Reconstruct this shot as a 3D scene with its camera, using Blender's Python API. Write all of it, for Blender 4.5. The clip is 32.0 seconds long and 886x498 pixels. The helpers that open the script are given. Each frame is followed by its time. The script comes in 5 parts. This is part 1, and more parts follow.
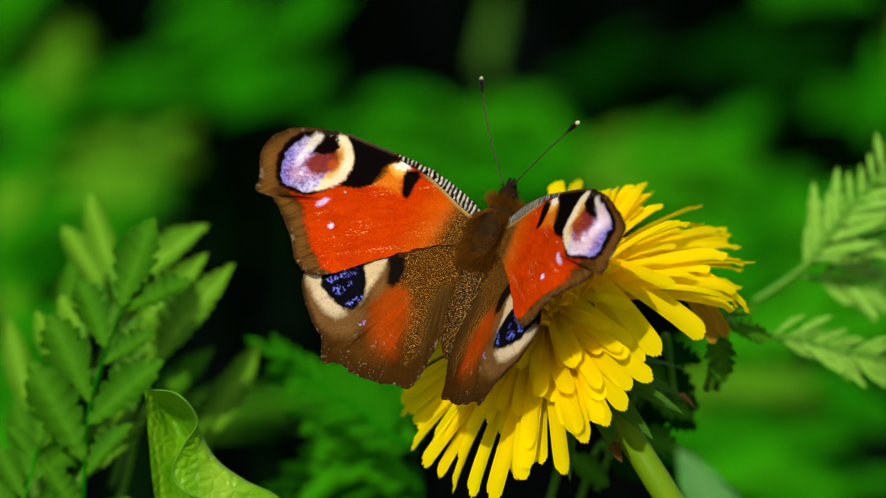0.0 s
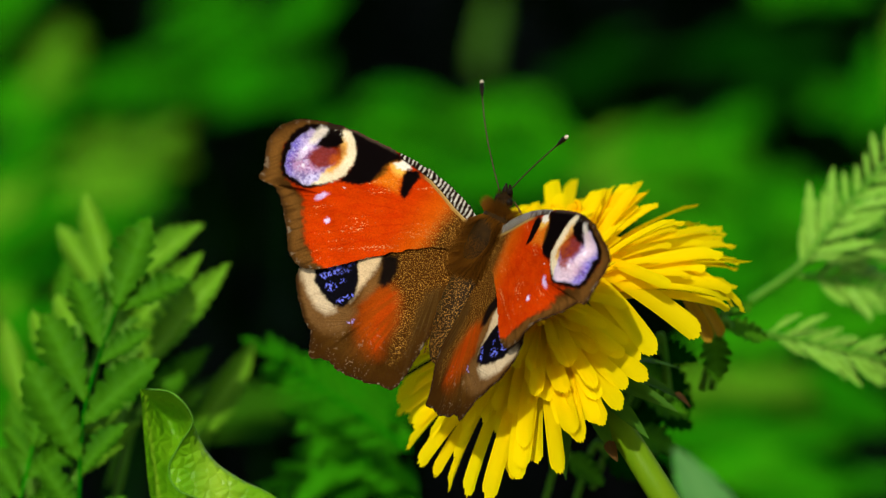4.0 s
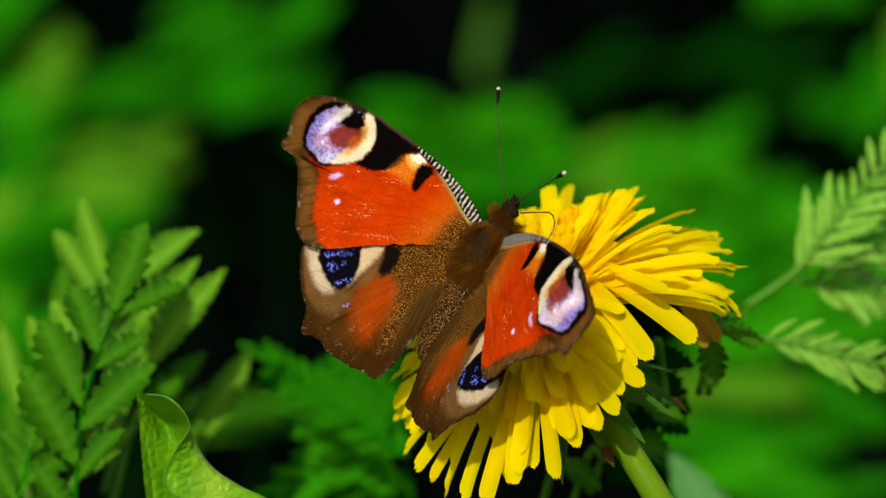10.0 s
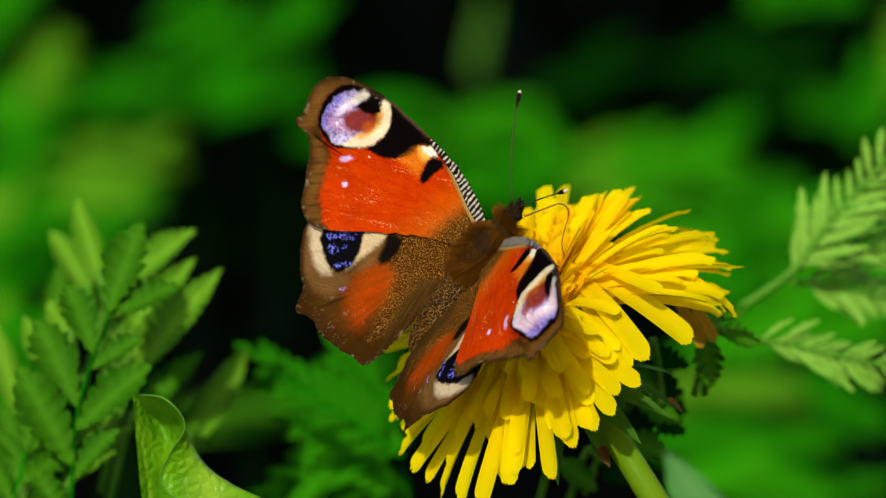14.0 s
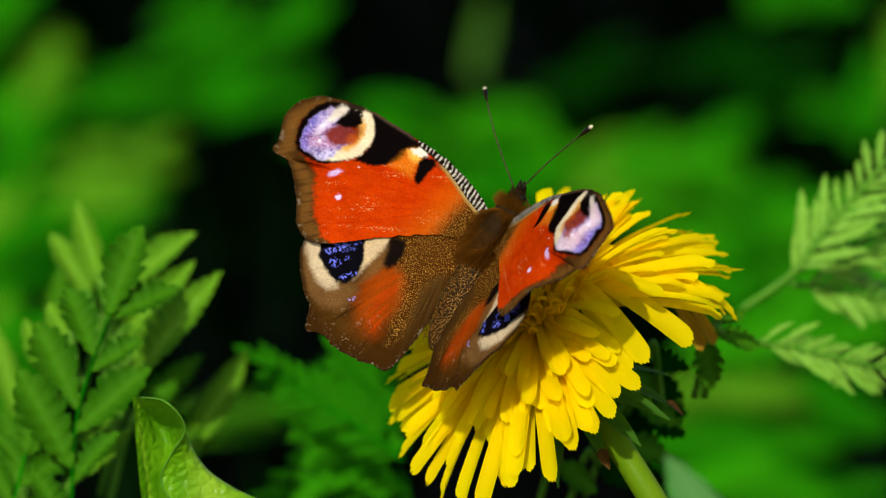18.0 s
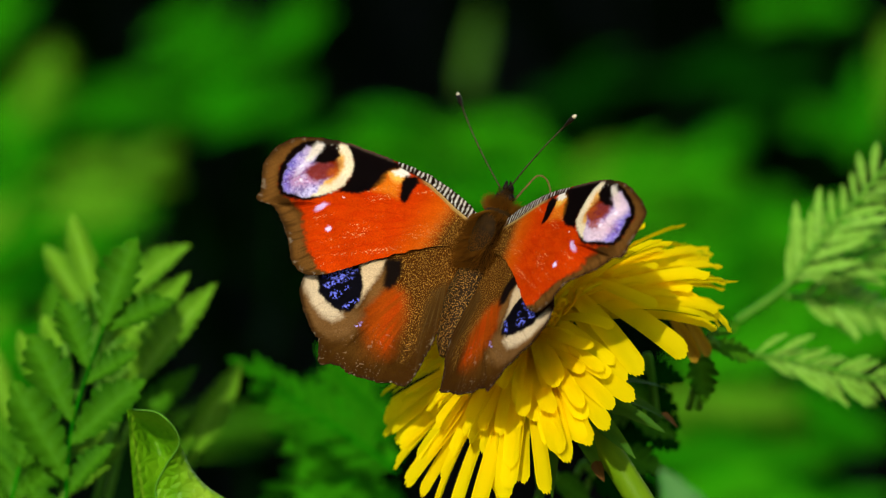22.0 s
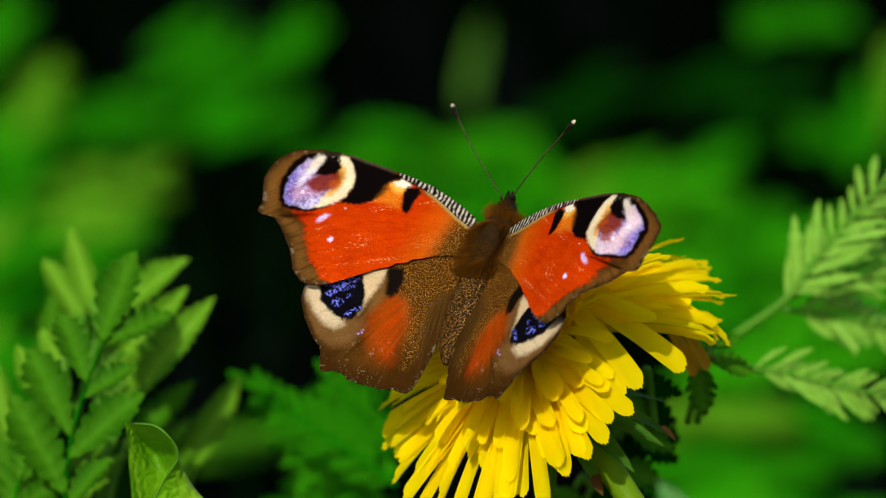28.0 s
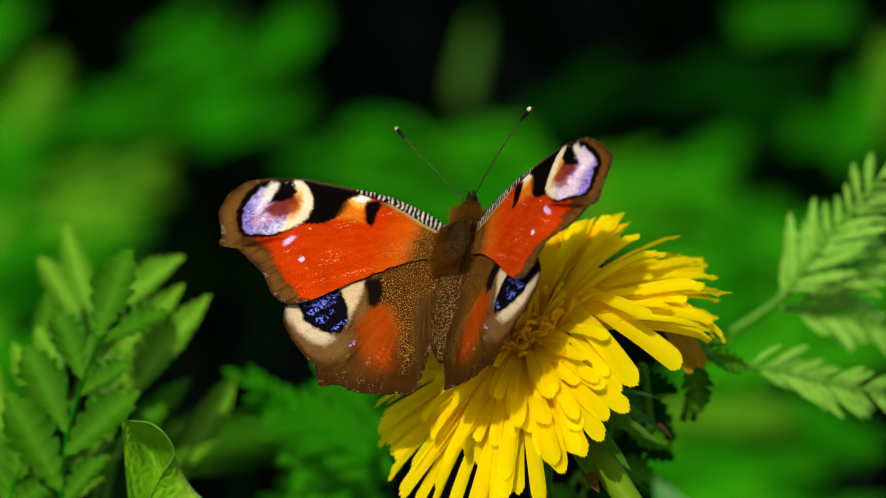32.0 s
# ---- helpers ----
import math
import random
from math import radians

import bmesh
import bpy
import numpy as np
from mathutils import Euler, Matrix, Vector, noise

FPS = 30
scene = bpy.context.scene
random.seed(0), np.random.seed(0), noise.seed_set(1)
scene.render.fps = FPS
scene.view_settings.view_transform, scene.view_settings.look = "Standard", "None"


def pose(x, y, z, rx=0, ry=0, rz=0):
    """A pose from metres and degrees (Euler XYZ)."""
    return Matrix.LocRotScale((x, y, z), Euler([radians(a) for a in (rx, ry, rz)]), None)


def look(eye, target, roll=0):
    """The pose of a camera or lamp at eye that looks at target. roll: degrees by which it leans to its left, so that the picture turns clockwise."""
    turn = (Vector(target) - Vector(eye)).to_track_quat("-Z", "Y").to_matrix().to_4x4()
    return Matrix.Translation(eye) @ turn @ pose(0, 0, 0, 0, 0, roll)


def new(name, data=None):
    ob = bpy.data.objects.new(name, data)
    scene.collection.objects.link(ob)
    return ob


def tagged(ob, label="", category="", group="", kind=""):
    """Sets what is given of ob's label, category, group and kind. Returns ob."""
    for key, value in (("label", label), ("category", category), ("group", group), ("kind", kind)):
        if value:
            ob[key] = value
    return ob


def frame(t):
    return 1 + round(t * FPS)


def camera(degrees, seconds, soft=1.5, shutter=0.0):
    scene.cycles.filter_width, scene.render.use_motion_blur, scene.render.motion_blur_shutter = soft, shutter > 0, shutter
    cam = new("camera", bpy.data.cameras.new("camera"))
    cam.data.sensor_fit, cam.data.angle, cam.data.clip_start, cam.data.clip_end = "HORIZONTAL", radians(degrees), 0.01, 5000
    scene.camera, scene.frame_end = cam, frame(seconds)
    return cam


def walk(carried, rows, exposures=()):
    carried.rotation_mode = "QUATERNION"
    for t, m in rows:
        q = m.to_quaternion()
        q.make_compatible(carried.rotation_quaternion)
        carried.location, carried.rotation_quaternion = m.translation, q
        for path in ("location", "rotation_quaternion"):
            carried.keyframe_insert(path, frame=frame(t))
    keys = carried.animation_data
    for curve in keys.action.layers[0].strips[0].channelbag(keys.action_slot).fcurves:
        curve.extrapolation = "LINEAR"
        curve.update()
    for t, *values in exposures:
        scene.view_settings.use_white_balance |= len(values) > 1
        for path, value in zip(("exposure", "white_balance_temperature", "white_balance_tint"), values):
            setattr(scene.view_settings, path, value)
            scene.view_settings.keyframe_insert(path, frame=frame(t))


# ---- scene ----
K = 0.001                                   # millimetres
CENTRE = Vector((0, 0, 0.28))               # middle of the working stage, beside the flower head
TILT = radians(10)
EYE = CENTRE + Vector((0, -math.cos(TILT), math.sin(TILT))) * 0.523
STAGE = look(EYE, CENTRE) @ Matrix.Translation((0, 0, -0.523))   # x right, y up, z towards the camera

# ---- camera: a tripod head that creeps to the right and up; millimetres on the stage that it looks at ----
PATH = [
    (0, -0.00, 0.00),
    (0.5, 0.30, -0.05),
    (1, 0.43, -0.11),
    (1.5, 0.51, -0.19),
    (2, 0.53, -0.21),
    (2.5, 0.56, -0.21),
    (3, 0.56, -0.19),
    (3.5, 0.56, -0.16),
    (5.5, 0.51, 0.16),
    (6, 0.56, 0.22),
    (6.5, 0.67, 0.30),
    (7, 0.67, 0.27),
    (7.5, 0.75, 0.27),
    (8, 0.67, 0.27),
    (8.5, 0.75, 0.32),
    (9, 0.83, 0.40),
    (9.5, 0.97, 0.51),
    (10, 0.97, 0.54),
    (10.5, 0.89, 0.70),
    (11, 0.75, 0.65),
    (11.5, 0.86, 0.62),
    (12, 0.91, 0.43),
    (12.5, 1.10, 0.38),
    (13, 1.18, 0.40),
    (13.5, 1.40, 0.49),
    (14, 1.50, 0.59),
    (14.5, 1.58, 0.73),
    (16.5, 1.42, 0.67),
    (17, 1.50, 0.73),
    (17.5, 1.42, 0.78),
    (18, 1.50, 0.91),
    (18.5, 1.74, 0.99),
    (19, 1.58, 1.16),
    (19.5, 1.58, 1.24),
    (20, 1.53, 1.29),
    (20.5, 1.69, 1.45),
    (21, 1.88, 1.80),
    (21.5, 2.07, 1.96),
    (22, 2.20, 2.42),
    (22.5, 2.23, 2.82),
    (23, 2.12, 3.22),
    (23.5, 2.12, 3.30),
    (24, 1.93, 3.44),
    (24.5, 1.93, 3.57),
    (25, 1.96, 3.68),
    (25.5, 1.90, 3.78),
    (27.5, 2.36, 4.03),
    (28, 2.36, 4.11),
    (28.5, 2.58, 4.11),
    (29, 2.58, 4.03),
    (29.5, 2.79, 4.00),
    (30, 2.79, 3.97),
    (30.5, 2.93, 4.00),
    (31, 2.84, 3.87),
    (31.5, 2.90, 3.84),
    (32, 2.87, 3.79),
]
cam = camera(12.0, 32.0, soft=1.05)
cam.data.dof.use_dof = True
cam.data.dof.focus_distance = 0.509
cam.data.dof.aperture_fstop = 19.0
walk(cam, [(t, look(EYE, STAGE @ Vector((x * K, y * K, 0)))) for t, x, y in PATH])

# ---- light: high sun from behind the camera's left shoulder, clear sky ----
SUN_FROM = (STAGE.to_3x3() @ Vector((-0.18, 0.37, 0.911))).normalized()
sun = new("sun", bpy.data.lights.new("sun", "SUN"))
sun.data.energy, sun.data.angle, sun.data.color = 3.85, radians(0.55), (1.0, 0.95, 0.86)
sun.matrix_world = look(SUN_FROM * 3, (0, 0, 0))
world = bpy.data.worlds.new("sky")
scene.world = world
world.use_nodes = True
sky = world.node_tree.nodes.new("ShaderNodeTexSky")
sky.sky_type, sky.sun_disc = "NISHITA", False
sky.sun_elevation = math.asin(SUN_FROM.z)
sky.sun_rotation = math.atan2(SUN_FROM.x, SUN_FROM.y)
world.node_tree.links.new(sky.outputs[0], world.node_tree.nodes["Background"].inputs[0])
world.node_tree.nodes["Background"].inputs[1].default_value = 0.15
scene.view_settings.exposure = 0.0


# ---- materials ----
def material(name, rough=0.6, through_light=0.0, thin=(0.3, 0.5, 0.05), spec=0.3):
    """A node material: returns it with its nodes, links and shader; light may pass through thin leaves."""
    m = bpy.data.materials.new(name)
    m.use_nodes = True
    n, ln = m.node_tree.nodes, m.node_tree.links
    s = n["Principled BSDF"]
    s.inputs["Roughness"].default_value = rough
    s.inputs["Specular IOR Level"].default_value = spec
    if through_light:
        tr, mix = n.new("ShaderNodeBsdfTranslucent"), n.new("ShaderNodeMixShader")
        tr.inputs[0].default_value = (*thin, 1)
        mix.inputs[0].default_value = through_light
        ln.new(s.outputs[0], mix.inputs[1])
        ln.new(tr.outputs[0], mix.inputs[2])
        ln.new(mix.outputs[0], n["Material Output"].inputs[0])
    return m, n, ln, s


def ramp(n, ln, source, stops):
    r = n.new("ShaderNodeValToRGB")
    while len(r.color_ramp.elements) < len(stops):
        r.color_ramp.elements.new(0.5)
    for e, (p, c) in zip(r.color_ramp.elements, stops):
        e.position, e.color = p, (*c, 1)
    ln.new(source, r.inputs[0])
    return r.outputs[0]


def coords(n, ln, scale=1.0, stretch=(1, 1, 1)):
    tc, mp = n.new("ShaderNodeTexCoord"), n.new("ShaderNodeMapping")
    mp.inputs["Scale"].default_value = [scale * v for v in stretch]
    ln.new(tc.outputs["Object"], mp.inputs[0])
    return mp.outputs[0]


def noise_tex(n, ln, vec, scale, detail=4.0, rough=0.55):
    t = n.new("ShaderNodeTexNoise")
    t.inputs["Scale"].default_value, t.inputs["Detail"].default_value, t.inputs["Roughness"].default_value = scale, detail, rough
    ln.new(vec, t.inputs["Vector"])
    return t.outputs[0]


def mathn(n, ln, op, a, b=None):
    t = n.new("ShaderNodeMath")
    t.operation = op
    for i, v in enumerate((a, b)):
        if v is None:
            continue
        if isinstance(v, (int, float)):
            t.inputs[i].default_value = v
        else:
            ln.new(v, t.inputs[i])
    return t.outputs[0]


def mixc(n, ln, fac, a, b, mode="MIX"):
    t = n.new("ShaderNodeMix")
    t.data_type, t.blend_type = "RGBA", mode
    for i, v in ((0, fac), (6, a), (7, b)):
        if isinstance(v, (int, float)):
            t.inputs[i].default_value = v
        elif isinstance(v, tuple):
            t.inputs[i].default_value = (*v, 1)
        else:
            ln.new(v, t.inputs[i])
    return t.outputs[2]


def bump(n, ln, s, height, strength, dist):
    b = n.new("ShaderNodeBump")
    b.inputs["Strength"].default_value, b.inputs["Distance"].default_value = strength, dist
    ln.new(height, b.inputs["Height"])
    ln.new(b.outputs[0], s.inputs["Normal"])


def leaf_material(name, dark, light, vein, rough=0.42, thin=(0.12, 0.32, 0.01), let=0.25, vein_step=1500.0, spread=0.25, gloss=0.12, crumple=0, band=0.86, rib=0.00035):
    """A green blade: pale midrib along y, slanting side veins, blotches, sun glints painted as pale patches and
    stripes, and a tone of its own for every leaf.
    """
    m, n, ln, s = material(name, rough, let, thin, gloss)
    vec = coords(n, ln)
    sep = n.new("ShaderNodeSeparateXYZ")
    ln.new(vec, sep.inputs[0])
    ax = mathn(n, ln, "ABSOLUTE", sep.outputs[0])
    blot = noise_tex(n, ln, vec, 160, 4)
    fine = noise_tex(n, ln, vec, 1400, 3)
    base = ramp(n, ln, blot, [(0.32, dark), (0.58, light), (0.78, tuple(a * 0.6 + b * 0.4 for a, b in zip(light, vein)))])
    info = n.new("ShaderNodeObjectInfo")
    own = mathn(n, ln, "ADD", mathn(n, ln, "MULTIPLY", info.outputs["Random"], 2 * spread), 1.0 - spread)
    grey = n.new("ShaderNodeCombineColor")
    for i in range(3):
        ln.new(own, grey.inputs[i])
    base = mixc(n, ln, 1.0, base, grey.outputs[0], "MULTIPLY")
    slant = mathn(n, ln, "SUBTRACT", sep.outputs[1], mathn(n, ln, "MULTIPLY", ax, 0.8))
    wave = mathn(n, ln, "SINE", mathn(n, ln, "MULTIPLY", slant, vein_step))
    ribs = ramp(n, ln, wave, [(band, (0, 0, 0)), (1.0, (0.5, 0.5, 0.5))])
    mid = ramp(n, ln, ax, [(0.0, (1, 1, 1)), (rib, (0, 0, 0))])
    lines = mixc(n, ln, 1.0, ribs, mid, "LIGHTEN")
    col = mixc(n, ln, lines, base, vein)
    ln.new(col, s.inputs["Base Color"])
    high = mathn(n, ln, "ADD", mathn(n, ln, "MULTIPLY", wave, -0.35), fine)
    if crumple:
        net = n.new("ShaderNodeTexVoronoi")
        net.feature = "DISTANCE_TO_EDGE"
        net.inputs["Scale"].default_value = 760
        ln.new(vec, net.inputs["Vector"])
        cells = ramp(n, ln, net.outputs[0], [(0.0, (1, 1, 1)), (0.14, (0, 0, 0))])
        ln.new(mixc(n, ln, mathn(n, ln, "MULTIPLY", cells, 0.07), col, vein), s.inputs["Base Color"])
        high = mathn(n, ln, "ADD", mathn(n, ln, "MULTIPLY", net.outputs[0], 2.0), mathn(n, ln, "MULTIPLY", blot, 2.0))
    bump(n, ln, s, high, 0.6, 0.0004 if crumple else 0.0003)
    return m


# the wide rib and band paint sunlit stripes beside the real veins
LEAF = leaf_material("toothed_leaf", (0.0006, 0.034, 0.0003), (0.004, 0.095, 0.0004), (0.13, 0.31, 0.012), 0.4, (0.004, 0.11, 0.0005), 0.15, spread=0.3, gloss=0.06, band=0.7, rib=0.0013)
# the toothed leaf again, darker: shade is put into its colour
LEAF_SHADY = leaf_material("shaded_toothed_leaf", (0.0003, 0.022, 0.0002), (0.0010, 0.047, 0.0003), (0.045, 0.17, 0.003), 0.55, (0.002, 0.06, 0.0003), 0.15, spread=0.4, gloss=0.03, rib=0.0009)
LEAF_PALE = leaf_material("pale_leaf", (0.002, 0.070, 0.0006), (0.011, 0.15, 0.001), (0.20, 0.42, 0.04), 0.40, (0.014, 0.19, 0.002), 0.2, spread=0.55, gloss=0.08, rib=0.00028)
LEAF_SOFT = leaf_material("soft_grey_green_leaf", (0.018, 0.10, 0.012), (0.045, 0.17, 0.03), (0.08, 0.22, 0.05), 0.6, (0.04, 0.18, 0.02), 0.2, gloss=0.05)
LEAF_DEEP = leaf_material("shaded_stalk", (0.001, 0.008, 0.001), (0.002, 0.018, 0.001), (0.005, 0.03, 0.002), 0.9, (0.002, 0.02, 0.001), 0.05, gloss=0.0)
# herbs on the ground: their deep shade is painted into the near-black green
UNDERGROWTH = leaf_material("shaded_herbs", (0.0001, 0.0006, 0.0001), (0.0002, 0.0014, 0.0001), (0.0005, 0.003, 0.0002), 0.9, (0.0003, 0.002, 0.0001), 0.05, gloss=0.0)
# meadow leaf with shade painted in; LEAF_LIME below is its sunlit copy
LEAF_DUSK = leaf_material("shaded_meadow_leaf", (0.0004, 0.014, 0.0003), (0.001, 0.030, 0.0004), (0.003, 0.035, 0.001), 0.8, (0.001, 0.03, 0.0004), 0.2, 500.0, 0.4, 0.0)
LEAF_CURL = leaf_material("young_leaf", (0.05, 0.20, 0.0015), (0.13, 0.34, 0.004), (0.26, 0.45, 0.02), 0.33, (0.2, 0.5, 0.006), 0.25, 900.0, 0.05, 0.12, 1)
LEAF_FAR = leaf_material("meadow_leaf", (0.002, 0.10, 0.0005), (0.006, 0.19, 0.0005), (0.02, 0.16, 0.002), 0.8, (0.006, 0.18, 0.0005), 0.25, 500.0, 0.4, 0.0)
LEAF_OLIVE = leaf_material("olive_meadow_leaf", (0.015, 0.14, 0.001), (0.075, 0.26, 0.006), (0.10, 0.27, 0.01), 0.8, (0.08, 0.25, 0.006), 0.25, 500.0, 0.35, 0.0)
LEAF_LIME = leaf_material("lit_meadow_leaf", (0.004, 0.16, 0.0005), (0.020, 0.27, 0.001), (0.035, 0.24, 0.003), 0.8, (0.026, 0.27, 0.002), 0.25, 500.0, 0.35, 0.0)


def petal_material(name="yellow_petal", deep=0.0):
    m, n, ln, s = material(name, 0.6, 0.56, (0.999, 0.82, 0.0), 0.02)
    tc = n.new("ShaderNodeTexCoord")
    sep = n.new("ShaderNodeSeparateXYZ")
    ln.new(tc.outputs["Generated"], sep.inputs[0])
    base = ramp(n, ln, sep.outputs[1], [(0.0, (0.97, 0.56, 0.0005)), (0.35, (0.995, 0.76, 0.0005)), (1.0, (0.999, 0.87, 0.001))])
    info = n.new("ShaderNodeObjectInfo")
    base = mixc(n, ln, mathn(n, ln, "MULTIPLY", info.outputs["Random"], 0.35), base, (0.90, 0.58, 0.001))
    vec = coords(n, ln, 1.0, (9, 1, 1))
    streak = noise_tex(n, ln, vec, 420, 3)
    base = mixc(n, ln, mathn(n, ln, "MULTIPLY", streak, 0.18), base, (0.88, 0.58, 0.0005))
    if deep:
        base = mixc(n, ln, deep, base, (0.98, 0.50, 0.001))
    ln.new(base, s.inputs["Base Color"])
    bump(n, ln, s, streak, 0.3, 0.0002)
    return m


def plain_material(name, a, b, scale, rough=0.6, height=0.3, stretch=(1, 1, 1), dist=0.0003, let=0.0, thin=(0.1, 0.3, 0.02)):
    m, n, ln, s = material(name, rough, let, thin, 0.05 if rough > 0.4 else 0.4)
    vec = coords(n, ln, 1.0, stretch)
    big, fine = noise_tex(n, ln, vec, scale, 4), noise_tex(n, ln, vec, scale * 8, 3)
    col = ramp(n, ln, big, [(0.3, a), (0.7, b)])
    col = mixc(n, ln, mathn(n, ln, "MULTIPLY", fine, 0.4), col, tuple(v * 0.55 for v in a))
    ln.new(col, s.inputs["Base Color"])
    bump(n, ln, s, fine, height, dist)
    return m


def dusted_material(name, ground_tone, scale_tone):
    """Dark skin strewn with bright scales."""
    m, n, ln, s = material(name, 0.6, spec=0.05)
    vec = coords(n, ln)
    soft, spots = noise_tex(n, ln, vec, 700, 3), noise_tex(n, ln, vec, 6000, 1.0, 0.5)
    base = ramp(n, ln, soft, [(0.3, ground_tone), (0.7, tuple(2.2 * v for v in ground_tone))])
    ln.new(mixc(n, ln, ramp(n, ln, spots, [(0.57, (0, 0, 0)), (0.62, (1, 1, 1))]), base, scale_tone), s.inputs["Base Color"])
    bump(n, ln, s, spots, 0.4, 0.0002)
    return m


def wing_material():
    """Scales on the wing: the pattern's colours, a fine shingled grain, and a glow of light through the membrane."""
    m, n, ln, s = material("wing_scales", 0.6, 0.08, (0.5, 0.10, 0.01), 0.0)
    at = n.new("ShaderNodeAttribute")
    at.attribute_name = "pattern"
    vec = coords(n, ln)
    grain = noise_tex(n, ln, vec, 5200, 2, 0.6)
    soft = noise_tex(n, ln, vec, 330, 4)
    spots = noise_tex(n, ln, coords(n, ln, 1.0, (1.3, 1.0, 1.0)), 7200, 1.0, 0.5)
    dust = mathn(n, ln, "MULTIPLY", ramp(n, ln, spots, [(0.585, (0, 0, 0)), (0.62, (1, 1, 1))]), at.outputs["Alpha"])
    ground_col = mixc(n, ln, dust, at.outputs["Color"], (0.46, 0.22, 0.035))
    shade = ramp(n, ln, grain, [(0.30, (0.78, 0.77, 0.76)), (0.66, (1.10, 1.08, 1.05))])
    col = mixc(n, ln, 1.0, ground_col, shade, "MULTIPLY")
    wear = ramp(n, ln, soft, [(0.3, (0.86, 0.86, 0.86)), (0.7, (1.06, 1.06, 1.06))])
    ln.new(mixc(n, ln, 1.0, col, wear, "MULTIPLY"), s.inputs["Base Color"])
    bump(n, ln, s, grain, 0.45, 0.00012)
    return m


PETAL = petal_material()
PETAL_CORE = petal_material("golden_core_petal", 0.6)
WING = wing_material()
UNDERWING = plain_material("dark_underwing", (0.012, 0.009, 0.007), (0.035, 0.025, 0.018), 900)
STEM = plain_material("hollow_stem", (0.085, 0.20, 0.003), (0.19, 0.31, 0.006), 160, 0.45, 0.25, (1, 1, 0.15), let=0.15, thin=(0.2, 0.4, 0.03))
STALK = plain_material("leaf_stalk", (0.05, 0.20, 0.008), (0.13, 0.31, 0.025), 300, 0.5, 0.2, let=0.1)
BRACT = plain_material("green_bract", (0.025, 0.09, 0.005), (0.06, 0.16, 0.01), 300, 0.5, 0.3, (2, 0.3, 1), let=0.15)
WILTED = plain_material("wilted_floret", (0.22, 0.12, 0.006), (0.46, 0.30, 0.012), 350, 0.6, 0.4, (3, 0.4, 1))
BROWN = plain_material("brown_bract_tip", (0.035, 0.018, 0.004), (0.10, 0.05, 0.008), 400, 0.7)
# near-black because the shade under the plants is put into the soil's colour
SOIL = plain_material("shaded_soil", (0.0004, 0.0004, 0.0003), (0.0012, 0.001, 0.0008), 60, 0.95, 0.8, dist=0.006)
FUR_BASE = plain_material("brown_thorax", (0.012, 0.006, 0.001), (0.040, 0.018, 0.0025), 900, 0.48, 0.6)
ABDOMEN = dusted_material("gold_dusted_abdomen", (0.011, 0.005, 0.0008), (0.27, 0.13, 0.022))
FUR = plain_material("russet_hair", (0.065, 0.024, 0.0012), (0.20, 0.074, 0.005), 500, 0.6, 0.1, let=0.3, thin=(0.38, 0.17, 0.018))
CHITIN = plain_material("dark_chitin", (0.005, 0.0035, 0.002), (0.016, 0.010, 0.005), 1500, 0.45, 0.2)
FEELER = plain_material("feeler_shaft", (0.02, 0.013, 0.006), (0.09, 0.065, 0.035), 3000, 0.5, 0.2)
PALE_TIP = plain_material("pale_feeler_tip", (0.55, 0.45, 0.28), (0.75, 0.66, 0.45), 2000, 0.6, 0.2)
PROBOSCIS = plain_material("proboscis_skin", (0.14, 0.05, 0.015), (0.24, 0.10, 0.03), 2000, 0.4, 0.2)


# ---- building ----
def part(name, mesh, mat, parent, m=None, label="", kind=""):
    """Links a mesh or bmesh as one object under a thing; m is its pose in the world, or None for the parent's own space."""
    if isinstance(mesh, bmesh.types.BMesh):
        data = bpy.data.meshes.new(name)
        mesh.to_mesh(data)
        mesh.free()
        mesh = data
    if mat and not mesh.materials:
        mesh.materials.append(mat)
    ob = new(name, mesh)
    if parent:
        ob.parent = parent
    if m is not None:
        up = Matrix()
        chain = []
        p = parent
        while p:
            chain.append(p.matrix_basis)
            p = p.parent
        for b in reversed(chain):
            up = up @ b
        ob.matrix_basis = up.inverted() @ m
    return tagged(ob, label, kind=kind)


def smooth(mesh):
    mesh.polygons.foreach_set("use_smooth", np.ones(len(mesh.polygons), bool))
    mesh.update()
    return mesh


def grid_mesh(name, pts, closed=False):
    """A smooth mesh from rows of points."""
    rows, cols = len(pts), len(pts[0])
    verts = [tuple(p) for r in pts for p in r]
    faces = []
    for i in range(rows - 1):
        for j in range(cols if closed else cols - 1):
            k = (j + 1) % cols
            faces.append((i * cols + j, i * cols + k, (i + 1) * cols + k, (i + 1) * cols + j))
    me = bpy.data.meshes.new(name)
    me.from_pydata(verts, [], faces)
    return smooth(me)


def tube(name, path, radii, sides=10, caps=True):
    """A tapered tube along a list of points."""
    path = [Vector(p) for p in path]
    rows, ref = [], Vector((0.3, 0.2, 0.93))
    for i, p in enumerate(path):
        d = (path[min(i + 1, len(path) - 1)] - path[max(i - 1, 0)]).normalized()
        a = d.cross(ref)
        a = a.normalized() if a.length > 1e-4 else d.orthogonal().normalized()
        b = d.cross(a)
        rows.append([p + (a * math.cos(t) + b * math.sin(t)) * radii[i] for t in (2 * math.pi * j / sides for j in range(sides))])
    if caps:
        rows = [[path[0]] * sides] + rows + [[path[-1]] * sides]
    return grid_mesh(name, rows, True)


